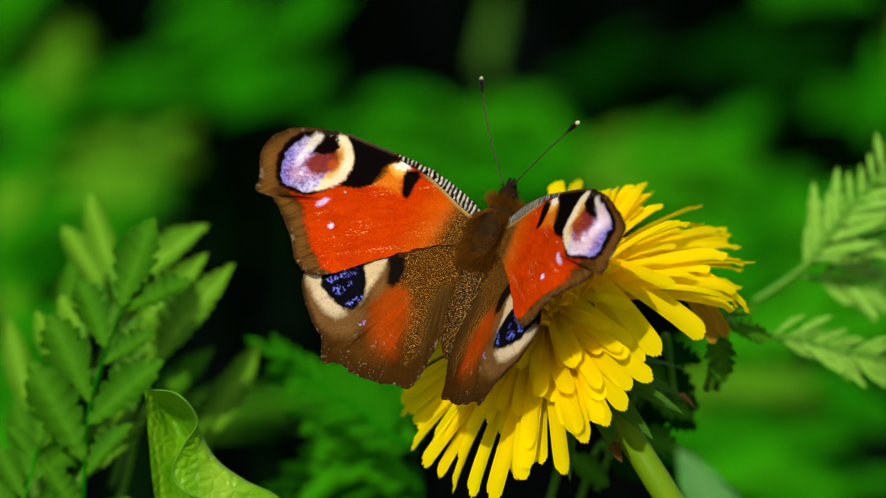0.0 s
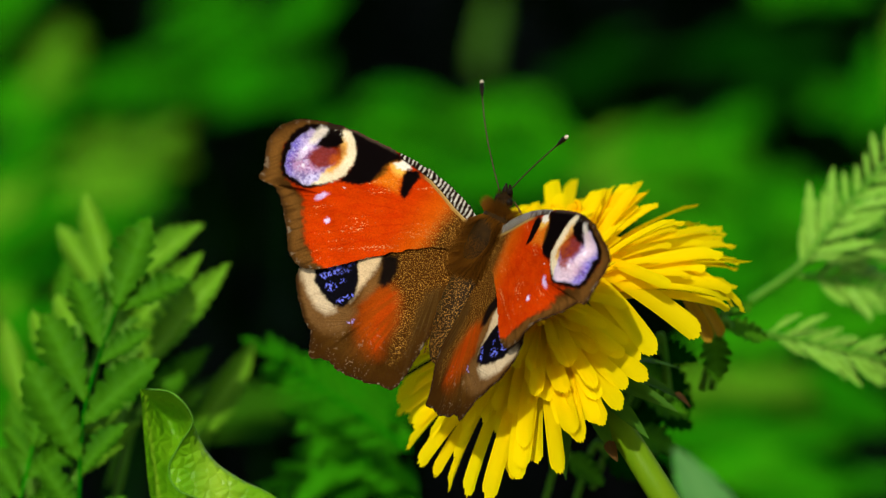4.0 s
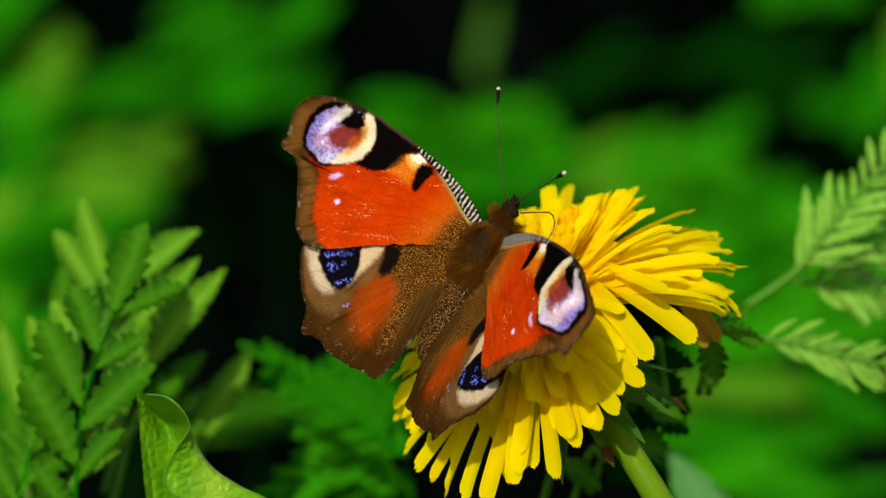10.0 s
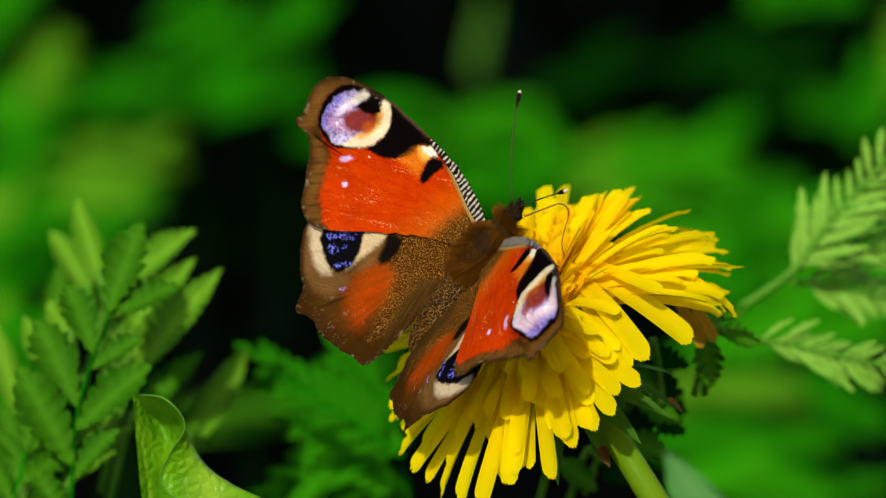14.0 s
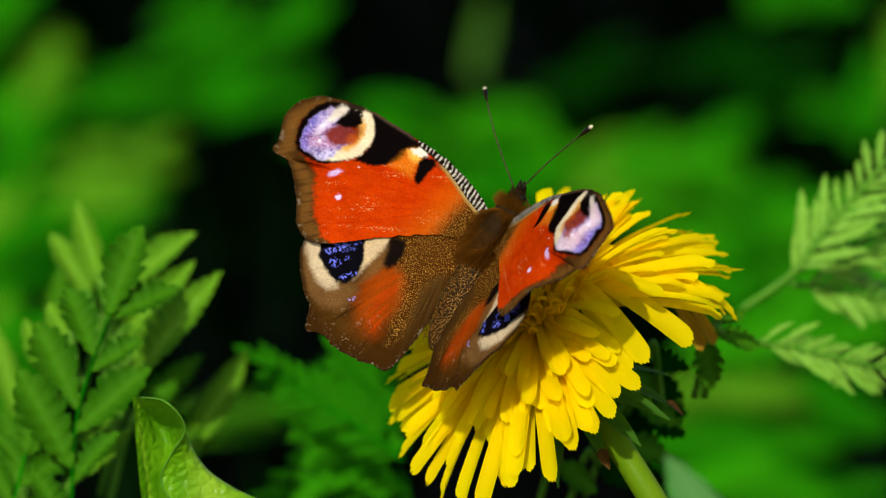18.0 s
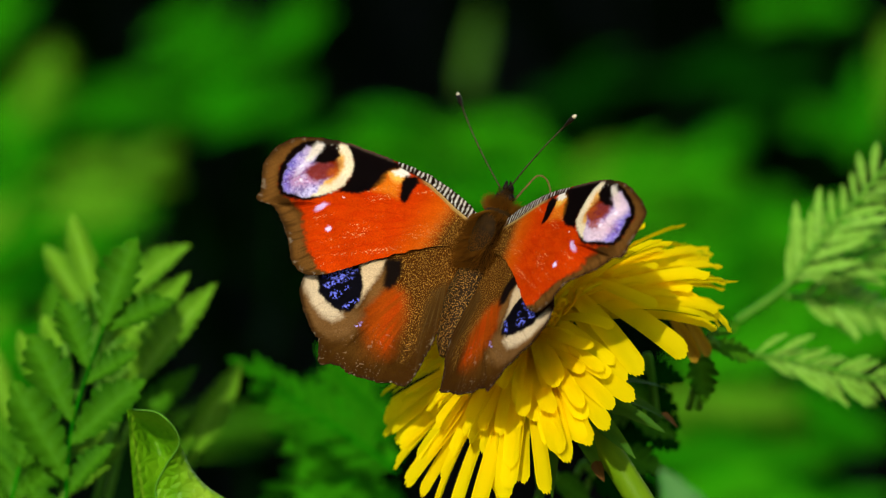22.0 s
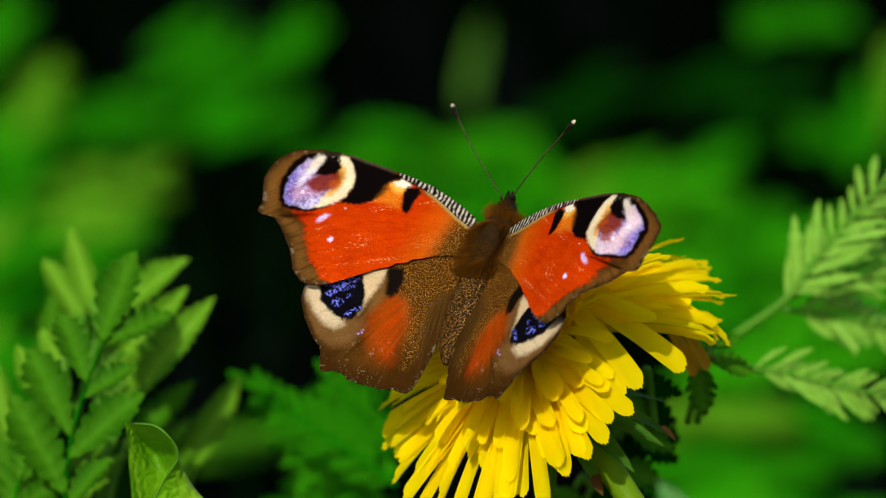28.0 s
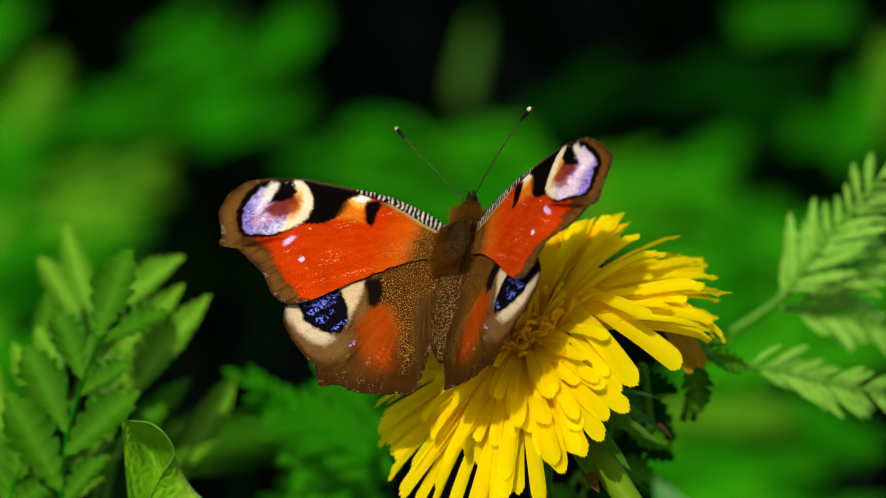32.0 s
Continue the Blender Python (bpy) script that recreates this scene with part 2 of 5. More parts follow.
def spline(pts, n, closed=False):
    """Catmull-Rom through points (any dimension), n samples."""
    p = np.array(pts, float)
    p = np.vstack([p[-1:], p, p[:2]]) if closed else np.vstack([2 * p[:1] - p[1:2], p, 2 * p[-1:] - p[-2:-1]])
    segs = len(p) - 3
    s = np.linspace(0, segs, n, endpoint=not closed)
    i = np.minimum(s.astype(int), segs - 1)
    f = (s - i)[:, None]
    a, b, c, d = p[i], p[i + 1], p[i + 2], p[i + 3]
    return 0.5 * (2 * b + (c - a) * f + (2 * a - 5 * b + 4 * c - d) * f ** 2 + (3 * b - a - 3 * c + d) * f ** 3)


def sight(u, v, back=0.0):
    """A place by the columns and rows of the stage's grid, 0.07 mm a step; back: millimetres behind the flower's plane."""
    q = 0.07012 * (523 + back) / 523
    return STAGE @ Vector(((u - 784) * q * K, (441 - v) * q * K, -back * K))


def along(a, b, face=None, roll=0.0):
    """The pose of a leaf whose stalk end is at a and that points to b, with its upper side turned to face."""
    y = (Vector(b) - Vector(a)).normalized()
    z = Vector(face) if face is not None else Vector((-0.15, -0.65, 0.75))
    x = y.cross(z).normalized()
    z = x.cross(y)
    m = Matrix((x, y, z)).transposed().to_4x4()
    return Matrix.Translation(a) @ m @ Matrix.Rotation(radians(roll), 4, "Y")


def blade(name, length, width, teeth=0, bite=0.2, fold=0.25, bend=0.15, peak=0.45, wave=0.0, seed=0):
    """A leaf blade along y with toothed edges, folded along its midrib and bent along its length."""
    rnd = random.Random(seed)
    n = max(20, teeth * 6)
    rows = []
    for i in range(n + 1):
        t = i / n
        w = max(0.0, (t / peak) ** 0.7 if t < peak else math.cos((t - peak) / (1 - peak) * math.pi / 2) ** 0.85)
        w = max(0.02, w)
        if teeth:
            saw = (t * teeth) % 1.0
            deep = bite * (0.8 + 0.4 * math.sin(int(t * teeth) * 2.3 + seed))
            w *= 1 - deep * (1 - max(0.0, math.sin(math.pi * saw ** 1.5)) ** 0.6)
        w *= width / 2
        row = []
        for j in range(-3, 4):
            x = j / 3 * w
            z = abs(x) * fold - bend * length * t * t + wave * width * math.sin(t * 9 + j * 0.8 + seed) * abs(j) / 3
            slide = abs(x) * 0.22 if teeth else 0
            if teeth:
                z += 0.05 * width * math.cos(2 * math.pi * (t * teeth - abs(j) * 0.12)) * abs(j) / 3
            row.append((x, t * length + slide + rnd.uniform(-1, 1) * 0.004 * length * (abs(j) == 3), z))
        rows.append(row)
    return grid_mesh(name, rows)


def empty(name, at, label, category, group="", kind=""):
    ob = new(name)
    ob.empty_display_size = 0.01
    ob.matrix_basis = Matrix.Translation(at)
    return tagged(ob, label, category, group, kind)


# ---- ground ----
ground_rows = []
for i in range(61):
    y = -0.9 + i * 0.08 if i < 60 else 30.0
    y = -30.0 if i == 0 else y
    row = []
    for j in range(61):
        x = -1.5 + j * 0.05
        x = -30.0 if j == 0 else 30.0 if j == 60 else x
        row.append((x, y, 0.012 * noise.noise(Vector((x * 6, y * 6, 0))) - 0.006))
    ground_rows.append(row)
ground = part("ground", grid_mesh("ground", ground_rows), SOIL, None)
tagged(ground, "soil under dense meadow plants, deep shade put into its near-black colour", "ground", kind="structure")

# ---- the dandelion ----
AXIS = (STAGE.to_3x3() @ Vector((-0.45, 0.78, 0.43))).normalized()
HEAD_AT = STAGE @ Vector((14.0 * K, -9.0 * K, 0))
side = STAGE.to_3x3() @ Vector((0.86, 0.5, 0))
side = (side - AXIS * side.dot(AXIS)).normalized()
FLOWER = Matrix.Translation(HEAD_AT) @ Matrix((side, AXIS.cross(side), AXIS)).transposed().to_4x4()


def petal(name, length, width, bend, cup, seed):
    """A strap floret: narrow claw, parallel sides, five small teeth at its tip, shallow grooves along it."""
    rnd = random.Random(seed)
    rows, n = [], 13
    sway, twist = rnd.uniform(-0.06, 0.06), rnd.uniform(-0.35, 0.35)
    tip = [rnd.uniform(-0.02, 0.015) for _ in range(11)]
    for i in range(n + 1):
        t = i / n
        w = width / 2 * (0.6 + 0.4 * min(1, t / 0.5) ** 0.8) * (1 - 0.16 * max(0, (t - 0.86) / 0.14) ** 2)
        row = []
        for j in range(11):
            s = j / 5 - 1
            y = t * length
            if i == n:
                y += length * (0.009 * (1 if j % 2 == 0 else -1) * (0.6 + 0.4 * (1 - abs(s))) - 0.045 * s * s + tip[j] * 0.5)
            z = cup * w * s * s - bend * length * t ** 2.2 + 0.035 * w * (1 if j % 2 else -1)
            x = s * w
            a = twist * t * t
            row.append(((x * math.cos(a) - 0 * z + sway * length * t * t) * K, y * K, (z + x * math.sin(a)) * K))
        rows.append(row)
    return grid_mesh(name, rows)


dandelion = empty("dandelion", Vector((0.048, 0.03, 0)), "open yellow dandelion on a leaning green stem", "flower")
base = FLOWER @ Vector((0, 0, -9 * K))
stem_path = spline([base, sight(1112, 770, 0), sight(1176, 872, -2), sight(1255, 1000, 0), *[STAGE @ (Vector(p) * K) for p in ((41, -60, -2), (48, -95, -8), (52, -160, -22), (54, -225, -36), (54, -288, -50))]], 64)
dandelion.matrix_basis = Matrix.Translation(Vector(stem_path[-1]))
stem_rad = [1.6 * K * (1 + 0.25 * i / 63) for i in range(64)]
part("stem", tube("stem", stem_path, stem_rad, 16), STEM, dandelion, Matrix())

cup_rows = []
for i in range(13):
    t = i / 12
    r = (2.4 + 5.2 * math.sin(min(1, t * 1.15) * math.pi / 2) - 0.6 * t) * K
    cup_rows.append([(r * math.cos(a), r * math.sin(a), (-11 + 11 * t) * K) for a in (2 * math.pi * j / 24 for j in range(24))])
cup_rows = [[(0, 0, -11 * K)] * 24] + cup_rows + [[(0, 0, 0.5 * K)] * 24]
part("receptacle", grid_mesh("receptacle", cup_rows, True), BRACT, dandelion, FLOWER, "green swollen receptacle")

bract_mesh = [blade("bract", 13 * K, 3.2 * K, 0, 0, 0.3, -0.10, 0.3, seed=s) for s in range(3)]
for i in range(16):
    a = 360 / 16 * i + random.uniform(-5, 5)
    part("bract", bract_mesh[i % 3], BRACT, dandelion, FLOWER @ pose(0, 0, 0, 0, 0, a) @ pose(0, 4.2 * K, -10.5 * K, 62, 0, 0))
outer_mesh = [blade("bract", 10 * K, 2.4 * K, 0, 0, 0.3, 0.30, 0.3, seed=s + 9) for s in range(3)]
for i in range(13):
    a = 360 / 13 * i + random.uniform(-8, 8)
    m = FLOWER @ pose(0, 0, 0, 0, 0, a) @ pose(0, 3.6 * K, -9.8 * K, random.uniform(-35, -5), 0, 0)
    b = part("bract", outer_mesh[i % 3], BRACT, dandelion, m)
    if i % 3 == 0:
        tipm = m @ Matrix.Translation((0, 8.2 * K, -1.9 * K)) @ pose(0, 0, 0.2 * K, -28, 0, 0)
        part("bract_tip", blade("bract_tip", 3.0 * K, 1.5 * K, 0, 0, 0.3, 0.15, 0.2), BROWN, b, tipm, "dry brown bract tip")

# rings of florets: count, foot radius, foot height, length, width, rise in degrees, bend
RINGS = ((44, 5.4, 0.0, 21.0, 2.3, 0, 0.08), (48, 5.0, 0.8, 20.4, 2.25, 5, 0.09), (54, 4.3, 1.6, 18.6, 2.05, 12, 0.08), (56, 3.5, 2.2, 16.2, 1.9, 22, 0.08),
         (58, 2.8, 2.6, 13.2, 1.65, 32, 0.07), (52, 2.0, 2.9, 10.4, 1.45, 44, 0.05), (40, 1.0, 3.1, 8.2, 1.2, 62, 0.0))
SAG_AT, SAG = (-180, -150, -120, -90, -60, -30, 0, 25, 60, 90, 180), (8, 18, 16, 6, 4, 10, 15, 11, -2, -4, 7)   # how far the florets hang, round the head
REACH_AT, REACH = (-180, -150, -130, -95, -75, -55, -30, -10, 20, 90, 180), (0.84, 0.94, 0.99, 0.85, 0.68, 0.61, 0.70, 0.94, 1.05, 1.0, 0.84)   # and how long they are
OPEN = (0, 7, 13, 19, 21, 15, 6)            # and how much further the inner rings lie open on the near side
for ring, (count, foot, high, length, width, rise, bend) in enumerate(RINGS):
    shapes = [petal("petal", length * random.uniform(0.9, 1.08), width * random.uniform(0.88, 1.1), bend + random.uniform(-0.05, 0.06),
                    random.uniform(0.25, 0.65), 31 * ring + s) for s in range(6)]
    shapes += [petal("petal", length, width * random.uniform(0.9, 1.1), bend + random.uniform(0.16, 0.28), random.uniform(0.25, 0.65), 31 * ring + s) for s in range(6, 10)]
    for i in range(count):
        a = 360 / count * (i + 0.37 * ring) + random.uniform(-1, 1) * (4, 4, 6, 8, 9, 9, 9)[ring]
        droop = float(np.interp((a + 180) % 360 - 180, SAG_AT, SAG)) * max(0.2, 1 - 0.14 * ring)
        near = (a + 180) % 360 - 180
        if -68 < near < -20 and random.random() < (0.97, 0.97, 0.95, 0.9, 0.75, 0.45, 0)[ring]:
            continue                         # the loose side, where the long florets below hang
        droop += OPEN[ring] * max(0.0, math.cos(radians(a + (100 if ring > 3 else 130)))) ** 0.7
        m = FLOWER @ pose(0, 0, 0, 0, 0, a - 90) @ pose(0, foot * K, high * K, rise - droop + random.uniform(-4, 4), random.uniform(-14, 14), random.uniform(-1, 1) * (4, 4, 6, 8, 9, 9, 9)[ring])
        m = m @ Matrix.Scale(random.uniform(0.88 if ring < 2 else 0.70, 1.03) * float(np.interp((a + 180) % 360 - 180, REACH_AT, REACH)), 4, (0, 1, 0))
        arched = ring < 4 and -65 < near < 30
        part("petal", shapes[6 + random.randrange(4) if arched else random.randrange(6)], PETAL if ring < 5 else PETAL_CORE, dandelion, m @ pose(0, 0, 0, 7 if arched else 0, 0, 0))
for i in range(170):
    back_rim = i >= 90                       # curled styles stand thick along the far rim
    a, r = random.uniform(0, 2 * math.pi), 8.0 * math.sqrt(random.random())
    if back_rim:
        a, r = radians(random.uniform(35, 120)), random.uniform(8.5, 15.5)
    h = 7.0 + random.uniform(-0.5, 1.6) + (-1.4 + 0.05 * (r - 8) if back_rim else -0.05 * r * r)
    foot = Vector(((r - 4) * math.cos(a), (r - 4) * math.sin(a), h - 3.5)) if back_rim else Vector((0.5 * r * math.cos(a), 0.5 * r * math.sin(a), 2.0))
    top = Vector((r * math.cos(a), r * math.sin(a), h))
    curl = Vector((math.cos(a + 1), math.sin(a + 1), 0.2)) * (0.9 if i % 2 else -0.9)
    path = spline([foot, (foot + top) / 2, top, top + curl * 0.7 + Vector((0, 0, 0.4)), top + curl * 1.3 - Vector((0, 0, 0.2))], 12)
    part("style", tube("style", [p * K for p in path], [random.uniform(0.16, 0.32) * K] * 12, 6), PETAL_CORE, dandelion, FLOWER)
# short florets crowd the far half of the disc
crowd = [petal("petal", random.uniform(9.5, 12), random.uniform(1.9, 2.4), random.uniform(0.02, 0.15), 0.45, 600 + k) for k in range(6)]
for i in range(80):
    a = random.uniform(15, 135)
    foot = random.uniform(2.5, 9.5)
    m = FLOWER @ pose(0, 0, 0, 0, 0, a - 90) @ pose(0, foot * K, (2.9 + 0.12 * foot) * K, random.uniform(16, 35) - 1.2 * foot, random.uniform(-14, 14), random.uniform(-14, 14))
    part("petal", crowd[i % 6], PETAL if i % 3 else PETAL_CORE, dandelion, m)
# loose florets that arch out over the stem: foot, tip, width, arch
for k, (u0, v0, u1, v1, w, arch) in enumerate(((1050, 468, 1240, 604, 3.4, 0.24), (1035, 476, 1172, 626, 3.2, 0.18), (1030, 488, 1142, 640, 2.8, 0.12), (985, 505, 1110, 618, 2.0, 0.10),
                                               (965, 525, 1107, 695, 2.8, 0.22), (955, 545, 1078, 680, 2.3, 0.10), (945, 555, 1072, 722, 2.4, 0.16), (935, 560, 1048, 756, 2.4, 0.12),
                                               (925, 570, 1012, 748, 2.2, 0.08), (1095, 448, 1272, 520, 2.2, 0.08), (1080, 462, 1192, 511, 2.0, 0.05), (1185, 458, 1326, 552, 1.8, 0.28), (1175, 465, 1306, 546, 1.6, 0.28),
                                               (920, 575, 985, 700, 2.2, 0.05), (975, 520, 1060, 610, 2.0, 0.06))):
    a, b = sight(u0, v0, -2 - 0.15 * (k % 3)), sight(u1, v1, -11 if u1 < 1200 else -7 if u1 < 1260 else 0)
    m = along(a, b, AXIS) @ pose(0, 0, 0, math.degrees(math.atan(arch)), random.uniform(-8, 8), 0)
    part("petal", petal("petal", (b - a).length / K / math.sqrt(1 + arch * arch), 0.85 * w, arch, 0.4, 700 + k), PETAL, dandelion, m)
for (u0, v0, u1, v1, w) in ((1216, 520, 1262, 592, 1.7), (1240, 522, 1284, 582, 1.5)):
    a, b = sight(u0, v0, 9), sight(u1, v1, 7)
    part("wilted_floret", petal("wilted_floret", (b - a).length / K * 1.1, w, 0.22, 0.7, int(u0)), WILTED, dandelion, along(a, b), "withered orange-brown floret")


# ---- the butterfly ----
FORE_ROOT, HIND_ROOT = (0.97, 0.93, 0.28), (0.97, -2.94, -0.25)


def hinge(hand, root, flap, sweep):
    """The pose of a wing on the body: raised by flap, swung forward by sweep; hand -1 is the left side."""
    return pose(hand * root[0] * K, root[1] * K, root[2] * K, 0, -hand * flap, 0) @ pose(0, 0, 0, 0, 0, hand * sweep)


def feeler(hand, x, y, z):
    return along((hand * 0.7 * K, 7.2 * K, 1.1 * K), (hand * 0.7 * K + x, 7.2 * K + y, 1.1 * K + z), (0, 0, 1))


def step(a, b, x):
    t = np.clip((x - a) / (b - a), 0, 1)
    return t * t * (3 - 2 * t)


def inside(poly, x, y):
    """Signed distance to a polygon, negative inside."""
    d = np.full(x.shape, 1e9)
    odd = np.zeros(x.shape, bool)
    p = np.array(poly, float)
    for a, b in zip(p, np.roll(p, -1, 0)):
        e = b - a
        wx, wy = x - a[0], y - a[1]
        t = np.clip((wx * e[0] + wy * e[1]) / (e @ e), 0, 1)
        d = np.minimum(d, np.hypot(wx - t * e[0], wy - t * e[1]))
        hit = ((a[1] <= y) != (b[1] <= y)) & (x < a[0] + (y - a[1]) / (b[1] - a[1] + 1e-12) * e[0])
        odd ^= hit
    return np.where(odd, -d, d)


def fuzz(x, y, scale, seed):
    """Smooth value noise between -1 and 1."""
    rs = np.random.RandomState(seed)
    g = rs.uniform(-1, 1, (64, 64))
    u, v = x / scale, y / scale
    i, j = np.floor(u).astype(int), np.floor(v).astype(int)
    f, h = u - i, v - j
    f, h = f * f * (3 - 2 * f), h * h * (3 - 2 * h)
    q = lambda a, b: g[a % 64, b % 64]
    return (q(i, j) * (1 - f) + q(i + 1, j) * f) * (1 - h) + (q(i, j + 1) * (1 - f) + q(i + 1, j + 1) * f) * h


def lay(col, mask, rgb):
    m = np.clip(mask, 0, 1)[:, None]
    return col * (1 - m) + np.array(rgb)[None, :] * m


def oval(x, y, cx, cy, a, b, turn=0.0):
    c, s = math.cos(radians(turn)), math.sin(radians(turn))
    dx, dy = x - cx, y - cy
    return np.hypot((dx * c + dy * s) / a, (dy * c - dx * s) / b)


BLACK, RED = (0.003, 0.002, 0.002), (0.43, 0.021, 0.0005)


def area(poly, x, y, soft=3.0):
    """A patch of the pattern with a soft edge."""
    return step(soft, -soft, inside(poly, x, y))


def paint_forewing(u, v, edge, eye_sheen=0.0):
    """Pattern of the forewing: the peacock eye at the tip, black costal patches, red disc, umber margin."""
    x, y = 857.46 - 13.464 * u + 5.307 * v, 410.83 - 5.174 * u - 13.103 * v
    x0, y0 = x, y
    x = x + 1.5 * fuzz(x, y, 11, 3) + 1.4 * fuzz(x, y, 4, 4) + 0.8 * fuzz(x, y, 2, 14)
    y = y + 1.5 * fuzz(x, y, 11, 5) + 1.4 * fuzz(x, y, 4, 6) + 0.8 * fuzz(x, y, 2, 16)
    col = np.tile(np.array(RED), (len(u), 1))
    col = lay(col, 0.5 * step(-0.4, 0.9, fuzz(x + y * 0.5, y * 3 - x, 26, 7)), (0.52, 0.045, 0.001))
    col = lay(col, 0.45 * step(330, 480, y0 + 0.12 * x0), (0.52, 0.048, 0.001))
    col = lay(col, 0.35 * step(0.1, 0.9, fuzz(x * 0.5, y * 2 + x * 0.6, 9, 8)), (0.40, 0.016, 0.0005))
    # rubbed scales: fine pale flecks in loose strings
    string = fuzz(x0 * 0.35 + y0, y0 * 2.2 + x0 * 0.25, 17, 73) * 0.65 + fuzz(x0, y0, 40, 74) * 0.35
    flecks = step(0.62, 0.95, fuzz(x0 * 0.8, y0 * 1.2, 1.9, 72) * 0.75 + string * 0.75)
    col = lay(col, 0.5 * flecks * step(545, 570, x0), (0.85, 0.42, 0.14))
    # orange dusk towards the root, then the gold dusted root itself
    near = (x - 762) * 0.86 + (y - 390) * 0.5
    col = lay(col, 0.75 * step(-50, 20, near), (0.46, 0.085, 0.002))
    col = lay(col, step(6, 44, near), (0.040, 0.014, 0.0015))
    dust = step(-4, 34, near)
    for k in range(6):                       # faint creases along the veins
        vein = np.abs((y - 385) - (x - 800) * (-0.30 + 0.15 * k) - 3 * fuzz(x, y, 30, 90 + k))
        col = lay(col, 0.30 * step(2.0, 0.5, vein) * step(780, 700, x), (0.32, 0.012, 0.0005))
    # umber margin with grooves and a frosted fringe
    line = np.interp(y0, (225, 262, 300, 330, 345, 362, 400, 430, 452, 472, 484, 492), (640, 492, 490, 506, 522, 533, 540, 547, 555, 566, 585, 620))
    brown = step(9, -7, x - line + 5 * fuzz(x, y, 6, 20)) * step(680, 640, x)
    col = lay(col, brown, (0.050, 0.020, 0.0035))
    col = lay(col, 0.75 * brown * step(26, 0, np.abs(edge * 14 - 20)), (0.17, 0.073, 0.014))
    grooves = fuzz(y0 + 0.45 * x0, x0 * 0.10, 3.2, 23) * 0.7 + fuzz(y0 + 0.4 * x0, x0 * 0.06, 7, 24) * 0.5
    col = lay(col, brown * 0.65 * step(0.05, 0.75, grooves), (0.040, 0.018, 0.004))
    col = lay(col, brown * 0.45 * step(0.1, 0.8, -grooves) * step(300, 350, y), (0.13, 0.055, 0.011))
    col = lay(col, brown * 0.6 * step(0.75, 0.1, edge), (0.026, 0.014, 0.005))
    col = lay(col, brown * 0.3 * step(0.45, 0.95, fuzz(x, y, 4.2, 26) + 0.4 * fuzz(x, y, 14, 27)) * step(0.9, 0.2, edge), (0.40, 0.32, 0.20))
    # dark ring of the eye and the black patch on the leading edge
    col = lay(col, area([(560, 230), (540, 231), (518, 238), (502, 248), (492, 264), (487, 285), (488, 306), (495, 322), (510, 333), (528, 343), (550, 346), (575, 338), (612, 320), (628, 285), (622, 252), (606, 236)], x, y), BLACK)
    col = lay(col, area([(606, 233), (650, 249), (680, 261), (704, 272), (713, 285), (700, 290), (690, 297), (682, 310), (667, 323), (648, 332), (620, 332), (596, 331), (612, 318), (622, 300), (626, 270)], x, y), BLACK)
    col = lay(col, 0.8 * step(0.55, 0.15, edge) * step(706, 690, x) * step(560, 620, x) * step(300, 280, y), (0.060, 0.040, 0.026))
    # the eye: cream rim, lilac and pink field, rust heart, black pupil
    col = lay(col, area([(597, 237), (612, 240), (623, 256), (627, 278), (622, 300), (610, 319), (590, 330), (566, 337), (545, 338), (532, 336), (540, 318), (575, 300), (598, 270)], x, y), (0.72, 0.60, 0.37))
    col = lay(col, area([(598, 252), (609, 262), (609, 284), (600, 304), (586, 316), (560, 318), (575, 300), (590, 280)], x, y, 5), (0.70, 0.36, 0.075))
    field = area([(542, 239), (560, 250), (575, 262), (592, 280), (590, 300), (572, 313), (560, 330), (548, 338), (533, 337), (519, 327), (504, 319), (498, 305), (500, 285), (508, 264), (522, 250)], x, y, 3)
    col = lay(col, field, (0.42, 0.33, 0.53))
    col = lay(col, field * step(530, 504, x + 0.15 * (y - 290)), (0.16, 0.13, 0.52))
    col = lay(col, field * 0.75 * step(1.25, 0.55, oval(x, y, 547, 294, 43, 25, -10)), (0.50, 0.22, 0.36))
    col = lay(col, field * 0.9 * step(1.2, 0.6, oval(x, y, 555, 329, 30, 8, -12)), (0.60, 0.55, 0.78))
    col = lay(col, field * 0.55 * step(-0.1, 0.6, fuzz(x, y, 3.4, 31) + 0.5 * fuzz(x, y, 10, 32)), (0.04, 0.03, 0.22))
    col = lay(col, field * 0.5 * step(0.1, 0.8, fuzz(x, y, 3.0, 35)), (0.66, 0.58, 0.80))
    col = lay(col, field * 0.6 * step(2.2, 0.6, np.abs(y0 - 294 + (x0 - 530) * 0.22)) * step(580, 540, x0), (0.06, 0.02, 0.10))
    col = lay(col, 0.95 * step(1.18, 0.72, oval(x, y, 572, 285, 34, 24, -22)), (0.17, 0.014, 0.002))
    col = lay(col, 0.7 * step(1.2, 0.4, oval(x, y, 590, 293, 13, 15)), (0.42, 0.075, 0.006))
    col = lay(col, area([(560, 233), (573, 238), (570, 248), (558, 256), (548, 263), (537, 266), (538, 257), (547, 246)], x, y, 5), (0.70, 0.62, 0.50))
    col = lay(col, area([(570, 247), (584, 233), (598, 243), (602, 260), (592, 268), (572, 271), (552, 267), (558, 256)], x, y), BLACK)
    col = lay(col, step(3, 9, x0 - 565) * step(603, 597, x0) * step(242, 236, y0 - 0.12 * (x0 - 580)), (0.02, 0.012, 0.007))
    col = lay(col, 0.8 * step(0.2, 0.7, fuzz(x, y, 3.2, 39)) * step(6, 0, np.abs(y0 - 244 - 0.12 * (x0 - 596))) * step(580, 590, x0) * step(612, 604, x0), (0.7, 0.6, 0.45))
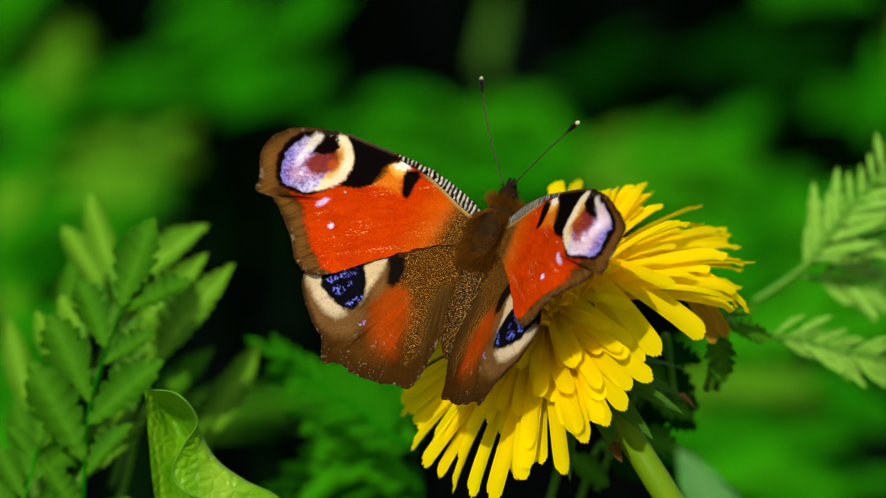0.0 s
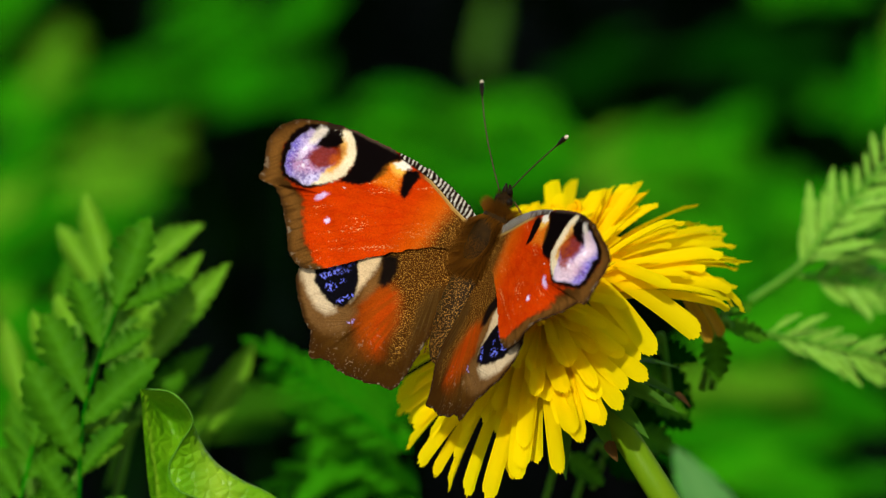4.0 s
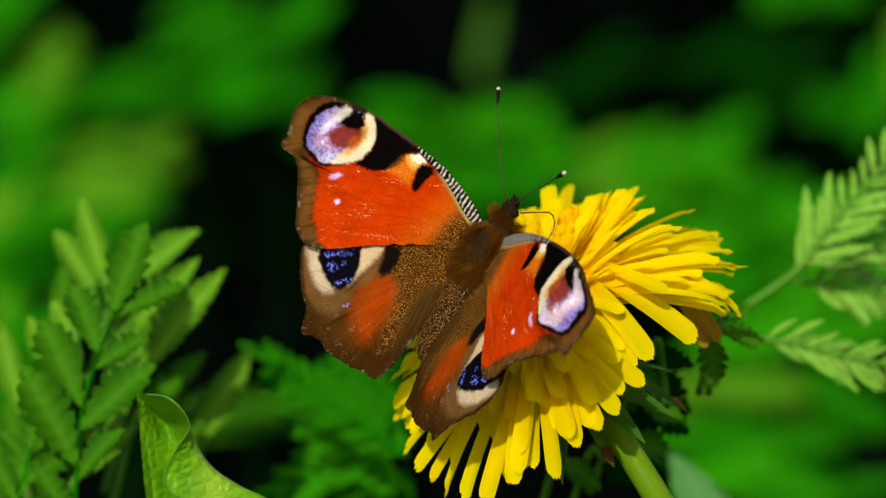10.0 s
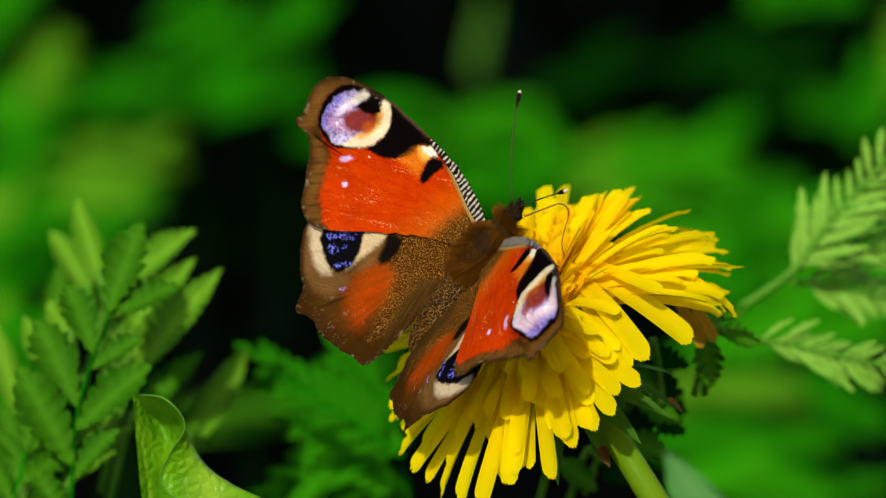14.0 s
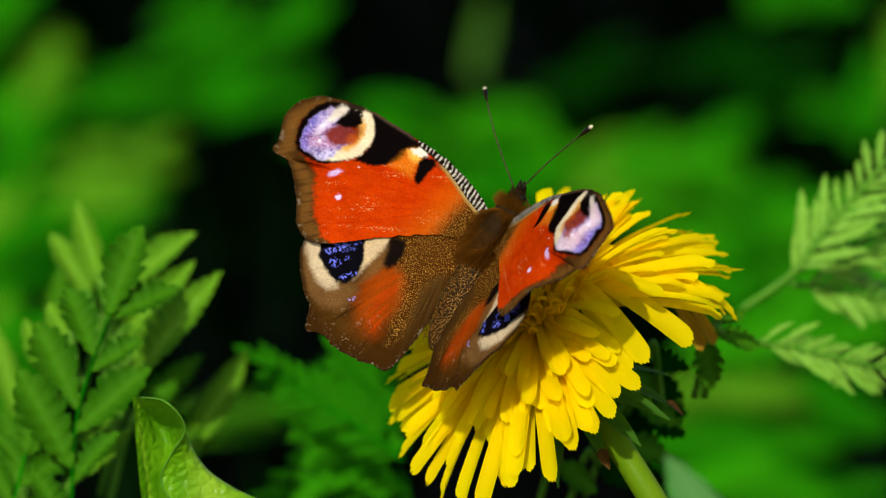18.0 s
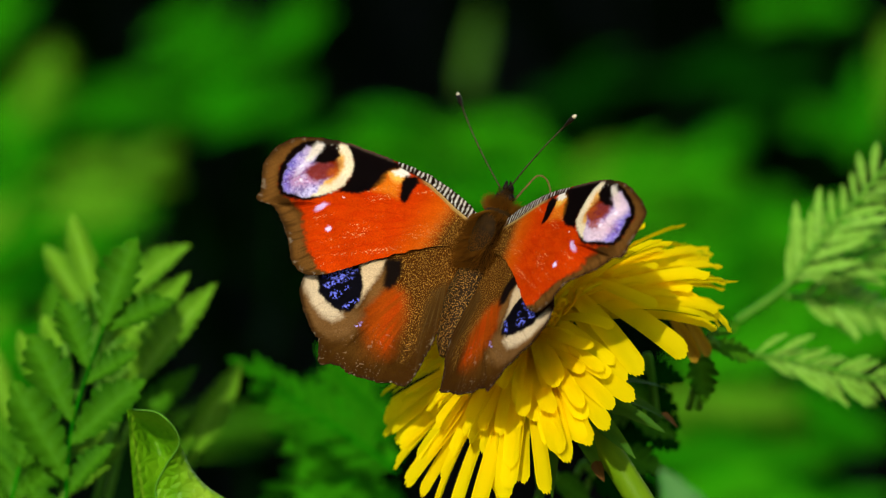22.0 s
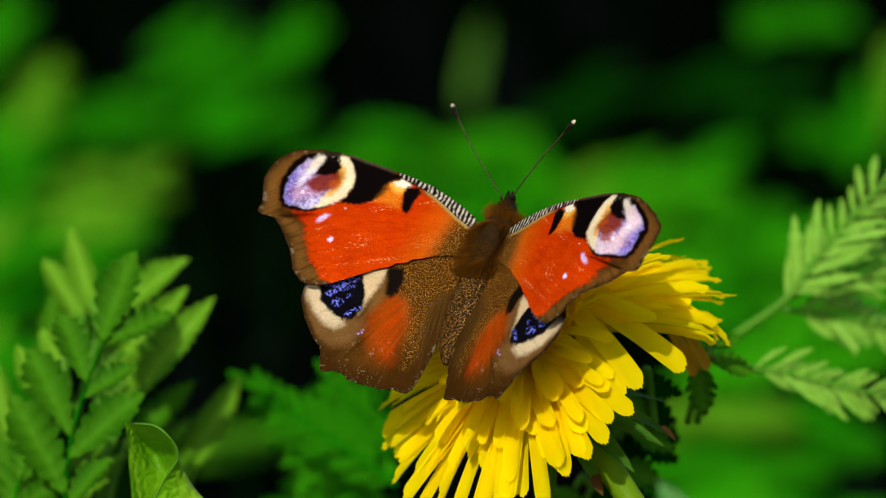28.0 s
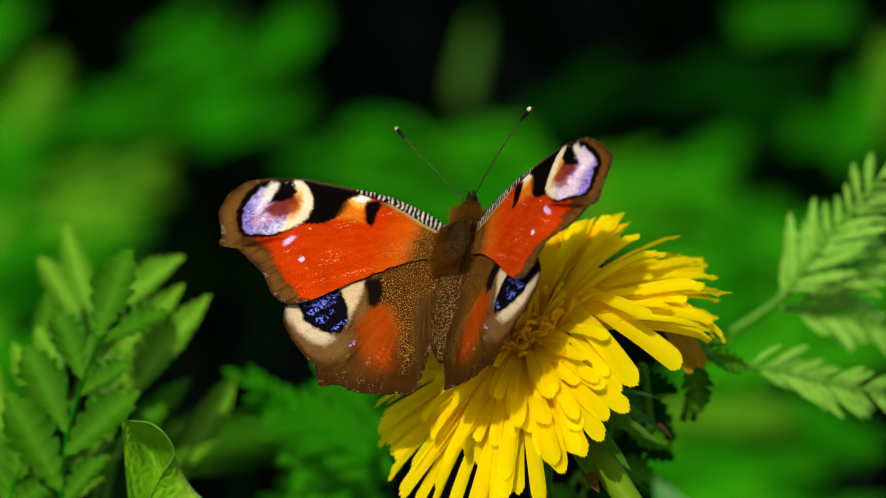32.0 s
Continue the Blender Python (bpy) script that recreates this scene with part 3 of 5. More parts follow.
    col = lay(col, 0.7 * field * step(1.2, 0.5, oval(x, y, 532, 279, 9, 24, 32)), (0.66, 0.58, 0.70))
    # iridescent sheen of the tilted eye painted in: white and pink, with a larger heart
    col = lay(col, eye_sheen * 0.75 * field * step(506, 524, x) * step(1.0, 1.5, oval(x, y, 572, 285, 34, 24, -22)), (0.70, 0.52, 0.56))
    col = lay(col, eye_sheen * 0.8 * step(1.2, 0.7, oval(x, y, 560, 300, 30, 16, -25)) * step(-0.5, 0.3, fuzz(x, y, 5, 36)), (0.30, 0.05, 0.012))
    for cx, cy, a, b in ((533, 273, 6, 4), (533, 304, 5, 4)):
        col = lay(col, 0.9 * step(1.3, 0.5, oval(x, y, cx, cy, a, b, -20)), (0.86, 0.76, 0.86))
    # cream wedge and the second black bar
    col = lay(col, area([(686, 300), (700, 291), (716, 288), (722, 300), (714, 318), (708, 342), (690, 335), (664, 328)], x, y, 9) * 0.6, (0.66, 0.20, 0.008))
    col = lay(col, area([(692, 297), (706, 289), (716, 288), (722, 300), (714, 314), (700, 312)], x, y, 6), (0.74, 0.42, 0.06))
    col = lay(col, area([(697, 292), (712, 285), (727, 292), (728, 300), (716, 303), (702, 301)], x, y, 3), (0.80, 0.74, 0.58))
    col = lay(col, area([(721, 300), (746, 302), (746, 313), (733, 331), (727, 346), (720, 354), (713, 348), (712, 330), (716, 312)], x, y), BLACK)
    col = lay(col, 0.6 * step(1.3, 0.5, oval(x, y, 757, 313, 15, 9, 25)), (0.10, 0.02, 0.003))
    # lilac spots on the red
    col = lay(col, 0.95 * step(1.25, 0.5, oval(x, y, 572, 357, 15, 6, -24)), (0.60, 0.42, 0.66))
    col = lay(col, step(1.3, 0.5, oval(x, y, 586, 399, 6.2, 5, -20)), (0.74, 0.58, 0.78))
    col = lay(col, 0.7 * step(1.3, 0.6, oval(x, y, 610, 340, 3, 2)), (0.8, 0.6, 0.5))
    # barred leading edge with its double golden vein
    band = inside([(700, 262), (735, 275), (770, 293), (800, 314), (830, 336), (862, 372), (850, 392), (830, 379), (810, 362), (790, 341), (766, 318), (740, 301), (708, 283)], x0, y0)
    run = x0 * 0.93 + y0 * 0.36 + 2.0 * fuzz(x0, y0, 9, 41)
    bars = step(-0.1, 0.45, np.sin(run / 8.3 * 2 * math.pi + 0.9 * fuzz(x0, y0, 14, 42)) + 0.5 * fuzz(x0, y0, 5, 43) - 0.4)
    dust = dust * step(0, 6, band)
    col = lay(col, step(2.5, -1, band), (0.006, 0.004, 0.003))
    col = lay(col, step(0, -3, band) * bars * 0.9, (0.62, 0.55, 0.43))
    col = lay(col, step(2.2, 0.8, np.abs(band - 4)) * step(745, 765, x0) * step(3, 10, y0 - 0.55 * (x0 - 700) - 262), (0.30, 0.17, 0.04))
    col = lay(col, step(1.6, 0.6, np.abs(band - 1)) * step(745, 765, x0), (0.42, 0.28, 0.09))
    return col, dust


def paint_hindwing(u, v, edge):
    """Pattern of the hindwing: blue-black eye in a cream ring, red flush, gold dust at the root, pale inner fold."""
    x, y = 838.894 - 13.431 * u + 5.411 * v, 463.891 - 5.246 * u - 13.094 * v
    x0, y0 = x, y
    x = x + 1.8 * fuzz(x, y, 12, 53) + 1.5 * fuzz(x, y, 4, 54) + 0.8 * fuzz(x, y, 2, 64)
    y = y + 1.8 * fuzz(x, y, 12, 55) + 1.5 * fuzz(x, y, 4, 56) + 0.8 * fuzz(x, y, 2, 66)
    turn, reach = np.arctan2(y0 - 452, 800 - x0), np.hypot(x0 - 800, y0 - 452)
    rays = fuzz(turn * 120, reach * 0.05, 3.0, 58) * 0.7 + fuzz(turn * 120, reach * 0.04, 7.0, 68) * 0.5
    col = np.tile(np.array((0.043, 0.017, 0.0025)), (len(u), 1))
    col = lay(col, 0.5 * step(-0.3, 0.9, fuzz(x, y, 20, 57)), (0.036, 0.014, 0.002))
    # paler dusty field before the margin
    col = lay(col, 0.7 * step(1.2, 0.4, oval(x, y, 628, 595, 75, 40, 32)), (0.070, 0.030, 0.005))
    col = lay(col, 0.5 * step(0.05, 0.8, rays), (0.074, 0.030, 0.005))
    col = lay(col, 0.5 * step(0.05, 0.8, -rays), (0.032, 0.012, 0.002))
    # red flush between the veins
    flush = area([(702, 507), (726, 512), (738, 530), (724, 562), (706, 602), (694, 628), (678, 622), (662, 600), (650, 570), (664, 536)], x, y, 22)
    col = lay(col, flush * (0.72 + 0.28 * step(-0.3, 0.5, rays)), (0.34, 0.040, 0.001))
    col = lay(col, 0.8 * area([(705, 515), (722, 520), (718, 555), (700, 600), (688, 620), (676, 600), (684, 550)], x, y, 9) * step(-0.7, 0.2, rays), (0.42, 0.026, 0.0005))
    col = lay(col, 0.45 * step(1.25, 0.3, oval(x, y, 694, 562, 84, 42, -62)), (0.24, 0.050, 0.003))
    col = lay(col, 0.5 * step(1.3, 0.4, oval(x, y, 690, 520, 40, 14, -40)), (0.30, 0.045, 0.002))
    # root in gold dust
    root = area([(700, 435), (830, 420), (830, 480), (795, 505), (760, 540), (742, 590), (728, 610), (736, 560), (728, 515), (706, 498)], x, y, 14)
    col = lay(col, root, (0.036, 0.011, 0.001))
    dust = area([(700, 440), (860, 400), (860, 480), (795, 505), (766, 535), (752, 580), (738, 618), (716, 640), (718, 600), (724, 560), (716, 515), (702, 500)], x, y, 12)
    # cream ring, eye and its blue scales
    col = lay(col, 0.6 * area([(528, 480), (560, 470), (650, 555), (625, 592), (590, 592), (556, 570), (535, 530)], x, y, 12) * step(0.1, 1.0, edge), (0.20, 0.10, 0.03))
    col = lay(col, area([(538, 470), (563, 470), (590, 526), (612, 546), (612, 555), (594, 562), (574, 547), (556, 524), (545, 500)], x, y, 8), (0.54, 0.42, 0.25))
    col = lay(col, area([(642, 455), (686, 452), (680, 478), (664, 498), (650, 520), (637, 538), (630, 536), (644, 500)], x, y, 6), (0.56, 0.41, 0.22))
    col = lay(col, 0.6 * area([(664, 500), (690, 470), (690, 500), (668, 530), (645, 545)], x, y, 8), (0.22, 0.10, 0.025))
    eye_patch = area([(566, 455), (566, 487), (570, 506), (580, 521), (595, 536), (609, 546), (626, 546), (640, 536), (647, 520), (649, 500), (646, 475), (640, 450)], x, y, 3)
    col = lay(col, eye_patch, (0.003, 0.003, 0.005))
    grain = step(-0.15, 0.35, fuzz(x0, y0, 2.4, 65) + 0.3 * fuzz(x0, y0, 7, 67))
    for cx, cy, a, b, lean in ((604, 487, 26, 6, -8), (600, 513, 10, 8, 10), (628, 532, 16, 5, -26), (620, 503, 6, 4, -20), (588, 493, 10, 6, 0), (606, 470, 30, 10, -6)):
        col = lay(col, eye_patch * grain * step(1.25, 0.7, oval(x, y, cx, cy, a, b, lean)), (0.15, 0.17, 0.72))
    patch = area([(688, 452), (718, 450), (717, 480), (708, 498), (695, 509), (683, 502), (688, 480)], x, y, 5)
    dust = dust * (1 - patch)
    col = lay(col, patch, (0.006, 0.004, 0.003))
    col = lay(col, 0.9 * grain * step(1.3, 0.6, oval(x, y, 640, 573, 6.5, 4.5, -20)), (0.40, 0.30, 0.62))
    for k in range(7):                       # veins to the scalloped margin
        vein = np.abs(turn - (0.33 + 0.17 * k) - 0.02 * fuzz(reach, reach * 0, 30, 95 + k)) * reach
        col = lay(col, 0.2 * step(2.2, 0.5, vein) * step(110, 170, reach) * (1 - eye_patch), (0.05, 0.022, 0.005))
    # pale silky fold along the body
    fold = area([(796, 500), (800, 540), (792, 600), (765, 660), (740, 700), (742, 650), (752, 600), (756, 545), (770, 515)], x, y, 10)
    silk = fuzz(turn * 150, reach * 0.04, 2.4, 63)
    col = lay(col, fold * 0.6, (0.060, 0.030, 0.006))
    col = lay(col, fold * 0.6 * step(0.0, 0.7, silk), (0.115, 0.066, 0.020))
    col = lay(col, fold * 0.5 * step(0.1, 0.8, -silk), (0.030, 0.014, 0.003))
    dust = dust * (1 - 0.75 * fold)
    # dark margin, frosted at the very rim
    col = lay(col, 0.62 * step(2.0, 0.9, edge + 0.25 * fuzz(x, y, 7, 69)) * step(575, 625, y0 + 0.2 * (x0 - 600)), (0.036, 0.014, 0.0025))
    col = lay(col, 0.7 * step(0.5, 0.1, edge), (0.022, 0.011, 0.004))
    col = lay(col, 0.4 * step(0.35, 0.85, fuzz(x, y, 3.6, 61)) * step(0.45, 0.1, edge), (0.36, 0.29, 0.17))
    col = lay(col, 0.2 * step(0.6, 0.95, fuzz(x, y, 3.0, 62) + 0.3 * fuzz(x, y, 16, 60)) * step(560, 600, y0), (0.45, 0.30, 0.16))
    return col, dust


def wing(name, outline, paint, hand, droop, free, rings=126, around=1080, seed=0):
    """A wing in its own plane, hinge at the origin: a fine upper skin with the scale pattern and a dark lower skin."""
    rim = spline(outline, around, True)
    mid = rim.mean(0)
    outward = (rim - mid) / np.linalg.norm(rim - mid, axis=1)[:, None]
    run = np.arange(around)
    rim = rim + outward * (0.10 * fuzz(run * 1.0, run * 0.0, 10.0, seed) + 0.06 * fuzz(run * 1.0, run * 0.0, 4.0, seed + 1))[:, None]
    r = np.linspace(0, 1, rings + 1)[1:]
    p = mid + (rim - mid)[None, :, :] * r[:, None, None]
    edge = np.repeat((1 - r)[:, None] * np.linalg.norm(rim - mid, axis=1)[None, :], 1, 1).reshape(-1)
    p = np.vstack([mid[None], p.reshape(-1, 2)])
    edge = np.concatenate([[9.0], edge])
    span = np.hypot(p[:, 0], p[:, 1])
    ang = np.arctan2(p[:, 1], p[:, 0])
    z = 0.05 * np.cos(ang * 26) * np.clip(span / 16, 0, 1) - 0.0016 * (span - 10) ** 2 * 0.5 + 0.05 * fuzz(p[:, 0], p[:, 1], 5, 19)
    # the outer margin bends down beyond the eyespots
    near_tip = (17, 24) if free > -10 else (11, 17)
    z = z - droop * step(7.0, 1.2, edge) * step(*near_tip, span) * step(4.2, 0.5, p[:, 1]) * step(free - 4, free, p[:, 1])
    n = len(p)
    top = np.column_stack([hand * p[:, 0], p[:, 1], z]) * K
    j = np.arange(around)
    k = (j + 1) % around
    thin = [rings - 1 - 6 * i for i in range(rings // 6)]          # rings of the lower skin, rim first
    low = np.vstack([top[1 + i * around:1 + (i + 1) * around] for i in thin] + [top[:1]]) - np.array([0, 0, 0.10 * K])
    verts = np.vstack([top, low])
    tri = np.column_stack([np.zeros(around, int), 1 + j, 1 + k])
    quads = np.vstack([np.column_stack([1 + i * around + j, 1 + (i + 1) * around + j, 1 + (i + 1) * around + k, 1 + i * around + k]) for i in range(rings - 1)])
    last = 1 + (rings - 1) * around
    wall = np.column_stack([last + j, n + j, n + k, last + k])
    under = np.vstack([np.column_stack([n + i * around + j, n + (i + 1) * around + j, n + (i + 1) * around + k, n + i * around + k]) for i in range(len(thin) - 1)])
    hub = np.column_stack([np.full(around, n + len(thin) * around), n + (len(thin) - 1) * around + k, n + (len(thin) - 1) * around + j])
    if hand < 0:
        tri, quads, wall, under, hub = tri[:, ::-1], quads[:, ::-1], wall[:, ::-1], under[:, ::-1], hub[:, ::-1]
    faces = [*tri.tolist(), *quads.tolist(), *wall.tolist(), *under.tolist(), *hub.tolist()]
    me = bpy.data.meshes.new(name)
    me.from_pydata(verts.tolist(), [], faces)
    me.materials.append(WING)
    me.materials.append(UNDERWING)
    half = len(tri) + len(quads) + len(wall)
    idx = np.zeros(len(faces), np.int32)
    idx[half:] = 1
    me.polygons.foreach_set("material_index", idx)
    col, dust = paint(p[:, 0], p[:, 1], edge)
    col = np.vstack([np.column_stack([col, dust]), np.tile([[0.03, 0.02, 0.015, 0.0]], (len(low), 1))]).astype(np.float32)
    layer = me.color_attributes.new("pattern", "FLOAT_COLOR", "POINT")
    layer.data.foreach_set("color", col.ravel())
    return smooth(me)


FORE_EDGE = [(-0.3, -0.9), (0.2, 1.3), (2.2, 2.75), (4.25, 3.7), (8.8, 4.9), (13.4, 5.3), (17.5, 5.4), (21.9, 5.1), (26.0, 4.0), (28.7, 2.0), (29.4, -0.3), (28.5, -3.0),
             (28.2, -4.9), (26.1, -5.0), (24.2, -6.5), (22.2, -8.9), (20.9, -10.8), (20.2, -11.9), (18.0, -12.7), (15.6, -11.8), (12.2, -9.1), (8.3, -6.0), (4.5, -3.6), (1.2, -2.4)]
HIND_EDGE = [(0, 0.8), (3, 1.8), (9, 0.6), (14.5, -2.5), (18.2, -6.2), (18.9, -9.3), (17.6, -11.9), (16.5, -13.1), (15.2, -14.5), (13.9, -15.5), (13.3, -17.0),
             (12.5, -18.3), (11.3, -17.85), (10.2, -17.8), (8.6, -18.2), (6.7, -18.3), (5.1, -18.1), (3.6, -17.7), (1.6, -17.5), (0.9, -15.7), (0.45, -12.6),
             (0.3, -10.0), (0.3, -7.0), (0.2, -3.5), (-0.3, -1)]

butterfly = empty("butterfly", STAGE @ Vector((5.6 * K, 1.0 * K, 7.9 * K)), "brown and orange-red butterfly with blue eyespots resting on the dandelion", "butterfly")
left_hindwing = part("hindwing", wing("hindwing", HIND_EDGE, paint_hindwing, -1, 0.9, -40, seed=81), None, butterfly, None, "brown hindwing with a blue-black eyespot in a cream ring")
right_hindwing = part("hindwing", wing("hindwing", HIND_EDGE, paint_hindwing, 1, 0.9, -40, seed=85), None, butterfly, None, "brown hindwing with a blue-black eyespot in a cream ring")
left_forewing = part("forewing", wing("forewing", FORE_EDGE, paint_forewing, -1, 2.1, -5.5, seed=89), None, butterfly, None, "orange-red forewing with a lilac and cream eyespot")
right_forewing = part("forewing", wing("forewing", FORE_EDGE, lambda u, v, edge: paint_forewing(u, v, edge, 1.0), 1, 2.1, -5.5, seed=93), None, butterfly, None, "orange-red forewing with a lilac and cream eyespot")
for ob, hand, root in ((left_hindwing, -1, HIND_ROOT), (right_hindwing, 1, HIND_ROOT), (left_forewing, -1, FORE_ROOT), (right_forewing, 1, FORE_ROOT)):
    ob.matrix_basis = hinge(hand, root, 30, 0)


def turned(name, profile, sides=24, ridge=0.0):
    """A body of rings along y from rows of (y, width, height, z)."""
    rows = []
    prof = spline(profile, 46)
    for i, (y, w, h, z) in enumerate(prof):
        k = 1 + ridge * math.sin(i * 2 * math.pi / 5)
        rows.append([(w * k * math.cos(a) * K, y * K, (z + h * k * math.sin(a)) * K) for a in (2 * math.pi * j / sides for j in range(sides))])
    rows = [[(0, prof[0][0] * K, prof[0][3] * K)] * sides] + rows + [[(0, prof[-1][0] * K, prof[-1][3] * K)] * sides]
    return grid_mesh(name, rows, True)


thorax = part("thorax", turned("thorax", [(5.4, 0.9, 0.9, -0.2), (4.2, 1.9, 1.7, -0.3), (2.0, 2.5, 2.3, -0.5), (-0.8, 2.4, 2.3, -0.6), (-3.0, 1.8, 1.8, -0.8), (-3.8, 1.2, 1.2, -0.9)]),
              FUR_BASE, butterfly, None, "dark brown thorax under russet hair")
abdomen = part("abdomen", turned("abdomen", [(-2.4, 1.6, 1.3, -0.8), (-4.0, 2.2, 1.8, -0.8), (-7.5, 2.4, 2.0, -0.9), (-11.0, 2.0, 1.7, -1.2), (-13.6, 1.3, 1.2, -1.5), (-15.2, 0.4, 0.4, -1.8)], 24, 0.03),
               ABDOMEN, butterfly, None, "ringed brown abdomen")
head = part("head", turned("head", [(4.9, 0.8, 0.8, 0.0), (5.6, 0.95, 0.9, 0.1), (6.4, 1.0, 0.95, 0.2), (7.1, 0.65, 0.65, 0.2), (7.4, 0.3, 0.3, 0.2)]), FUR_BASE, butterfly)


def ball(name, r, sides=14):
    rows = [[(r * math.sin(t) * math.cos(a), r * math.sin(t) * math.sin(a), r * math.cos(t)) for a in (2 * math.pi * j / sides for j in range(sides))] for t in (math.pi * i / 10 for i in range(11))]
    return grid_mesh(name, rows, True)


eye_mesh = ball("eye", 0.55 * K)
for hand in (-1, 1):
    e = part("eye", eye_mesh, CHITIN, head)
    e.matrix_basis = pose(hand * 0.82 * K, 6.35 * K, 0.2 * K)
    p = part("palp", tube("palp", [(hand * 0.35 * K, 6.8 * K, 0.0), (hand * 0.4 * K, 7.6 * K, 0.4 * K), (hand * 0.3 * K, 8.3 * K, 0.9 * K)], [0.42 * K, 0.38 * K, 0.12 * K], 8), CHITIN, head)


def hairs(name, count, seed, spot):
    """Many fine tapered hairs; spot(rnd) gives foot, direction and length in millimetres."""
    rnd = random.Random(seed)
    verts, faces = [], []
    for _ in range(count):
        foot, d, length = spot(rnd)
        foot, d = Vector(foot), Vector(d).normalized()
        s = d.orthogonal().normalized()
        s.rotate(Matrix.Rotation(rnd.uniform(0, math.pi), 3, d))
        w = rnd.uniform(0.011, 0.023)
        mid = foot + d * length * 0.55
        tip = foot + d * length + Vector((rnd.uniform(-.2, .2), rnd.uniform(-.35, .1), rnd.uniform(-.2, .1))) * length * 0.5
        n = len(verts)
        verts += [(foot - s * w) * K, (foot + s * w) * K, (mid + s * w * 0.7) * K, (mid - s * w * 0.7) * K, tip * K]
        faces += [(n, n + 1, n + 2, n + 3), (n + 3, n + 2, n + 4)]
    me = bpy.data.meshes.new(name)
    me.from_pydata([tuple(v) for v in verts], [], faces)
    return me


def on_thorax(rnd):
    a, y = rnd.uniform(-0.35, math.pi + 0.35), rnd.uniform(-3.8, 5.2)
    w = 2.45 * math.sqrt(max(0.1, 1 - ((y - 0.6) / 5.4) ** 2))
    bare = abs(a - math.pi / 2) < 0.75 * math.sqrt(max(0.0, 1 - ((y - 0.8) / 2.9) ** 2))
    n = Vector((math.cos(a), 0, math.sin(a)))
    d = n * (0.25 if bare else 0.75) + Vector((0, -0.75 if y < 4 else 0.6, 0))
    side_hair = abs(math.cos(a)) > 0.6 and y < 3.5
    if side_hair:                            # long silk over the wing roots
        d = n * 1.0 + Vector((0, -0.7, 0.25))
    return (w * math.cos(a), y, -0.5 + w * 0.93 * math.sin(a)), d, rnd.uniform(0.08, 0.2) if bare else rnd.uniform(0.8, 2.4) if side_hair else rnd.uniform(0.7, 2.2)


def on_abdomen(rnd):
    a, y = rnd.uniform(0, math.pi), rnd.uniform(-14.5, -3)
    w = 1.95 * math.sqrt(max(0.1, 1 - ((y + 7.5) / 8.5) ** 2))
    return (w * math.cos(a), y, -1.1 + w * 0.93 * math.sin(a)), Vector((math.cos(a) * 0.5, -0.9, math.sin(a) * 0.35)), rnd.uniform(0.2, 0.5)


def on_head(rnd):
    a, y = rnd.uniform(-0.5, math.pi + 0.5), rnd.uniform(5.0, 7.2)
    return (0.95 * math.cos(a), y, 0.15 + 0.95 * math.sin(a)), Vector((math.cos(a), 0.6, math.sin(a))), rnd.uniform(0.3, 0.8)


part("hair", hairs("hair", 15000, 5, on_thorax), FUR, thorax, None, "silky russet hair", "stuff")
part("hair", hairs("hair", 1500, 6, on_abdomen), FUR, abdomen, None, "short brown hair", "stuff")
part("hair", hairs("hair", 500, 7, on_head), FUR_BASE, head, None, "dark bristly hair", "stuff")


def antenna(hand):
    L = 15.5
    path = [(0.35 * hand * math.sin(t * 2.6) * K, t * L * K, 0.5 * math.sin(t * math.pi) * K) for t in (i / 15 for i in range(16))]
    shaft = part("antenna", tube("antenna", path, [0.085 * K] * 16, 8), FEELER, butterfly, None, "thin dark feeler with a pale-tipped club")
    end = Vector(path[-1])
    back = (Vector(path[-1]) - Vector(path[-2])).normalized()
    club = [end - back * 2.2 * K, end - back * 1.6 * K, end - back * 0.8 * K, end - back * 0.25 * K]
    part("club", tube("club", club, [0.11 * K, 0.22 * K, 0.31 * K, 0.26 * K], 10), CHITIN, shaft, None, "black club of the feeler")
    part("tip", tube("tip", [end - back * 0.30 * K, end, end + back * 0.22 * K], [0.26 * K, 0.24 * K, 0.12 * K], 10), PALE_TIP, shaft, None, "cream tip of the feeler")
    shaft.matrix_basis = feeler(hand, hand * 0.65, 0.6, 0.3)
    return shaft


left_antenna, right_antenna = antenna(-1), antenna(1)

tongue = spline([(0, 0, 0), (0.1, 2.1, -1.7), (0.2, 3.8, -3.4), (0.7, 3.4, -5.1), (1.5, 0.4, -6.4), (1.8, -1.2, -8.4)], 30) * K
proboscis = part("proboscis", tube("proboscis", [tuple(p) for p in tongue], [0.11 * K - 0.04 * K * i / 29 for i in range(30)], 8), PROBOSCIS, butterfly, None, "thin brown curved proboscis")
PROBOSCIS_AT = (0.6, 6.8, -1.0)
proboscis.matrix_basis = pose(*[v * K for v in PROBOSCIS_AT])

for hand in (-1, 1):
    for hip, knee, heel, toe in (((1.2, 2.6, -2.2), (2.1, 3.4, -4.2), (2.3, 3.8, -7.4), (2.5, 4.2, -9.8)), ((1.3, 0.2, -2.4), (2.4, 0.5, -4.2), (2.7, 0.0, -6.8), (3.0, 0.2, -9.0)),
                                 ((1.2, -1.6, -2.4), (2.6, -4.2, -4.0), (3.2, -6.0, -5.8), (3.6, -7.2, -7.4))):
        pts = [(hand * x * K, y * K, z * K) for x, y, z in (hip, knee, heel, toe)]
        part("leg", tube("leg", spline(pts, 14), [(0.30 - 0.2 * i / 13) * K for i in range(14)], 7), CHITIN, butterfly)

# ---- the leaves round the flower ----
CAMWARD = Vector((-0.10, -0.80, 0.60))


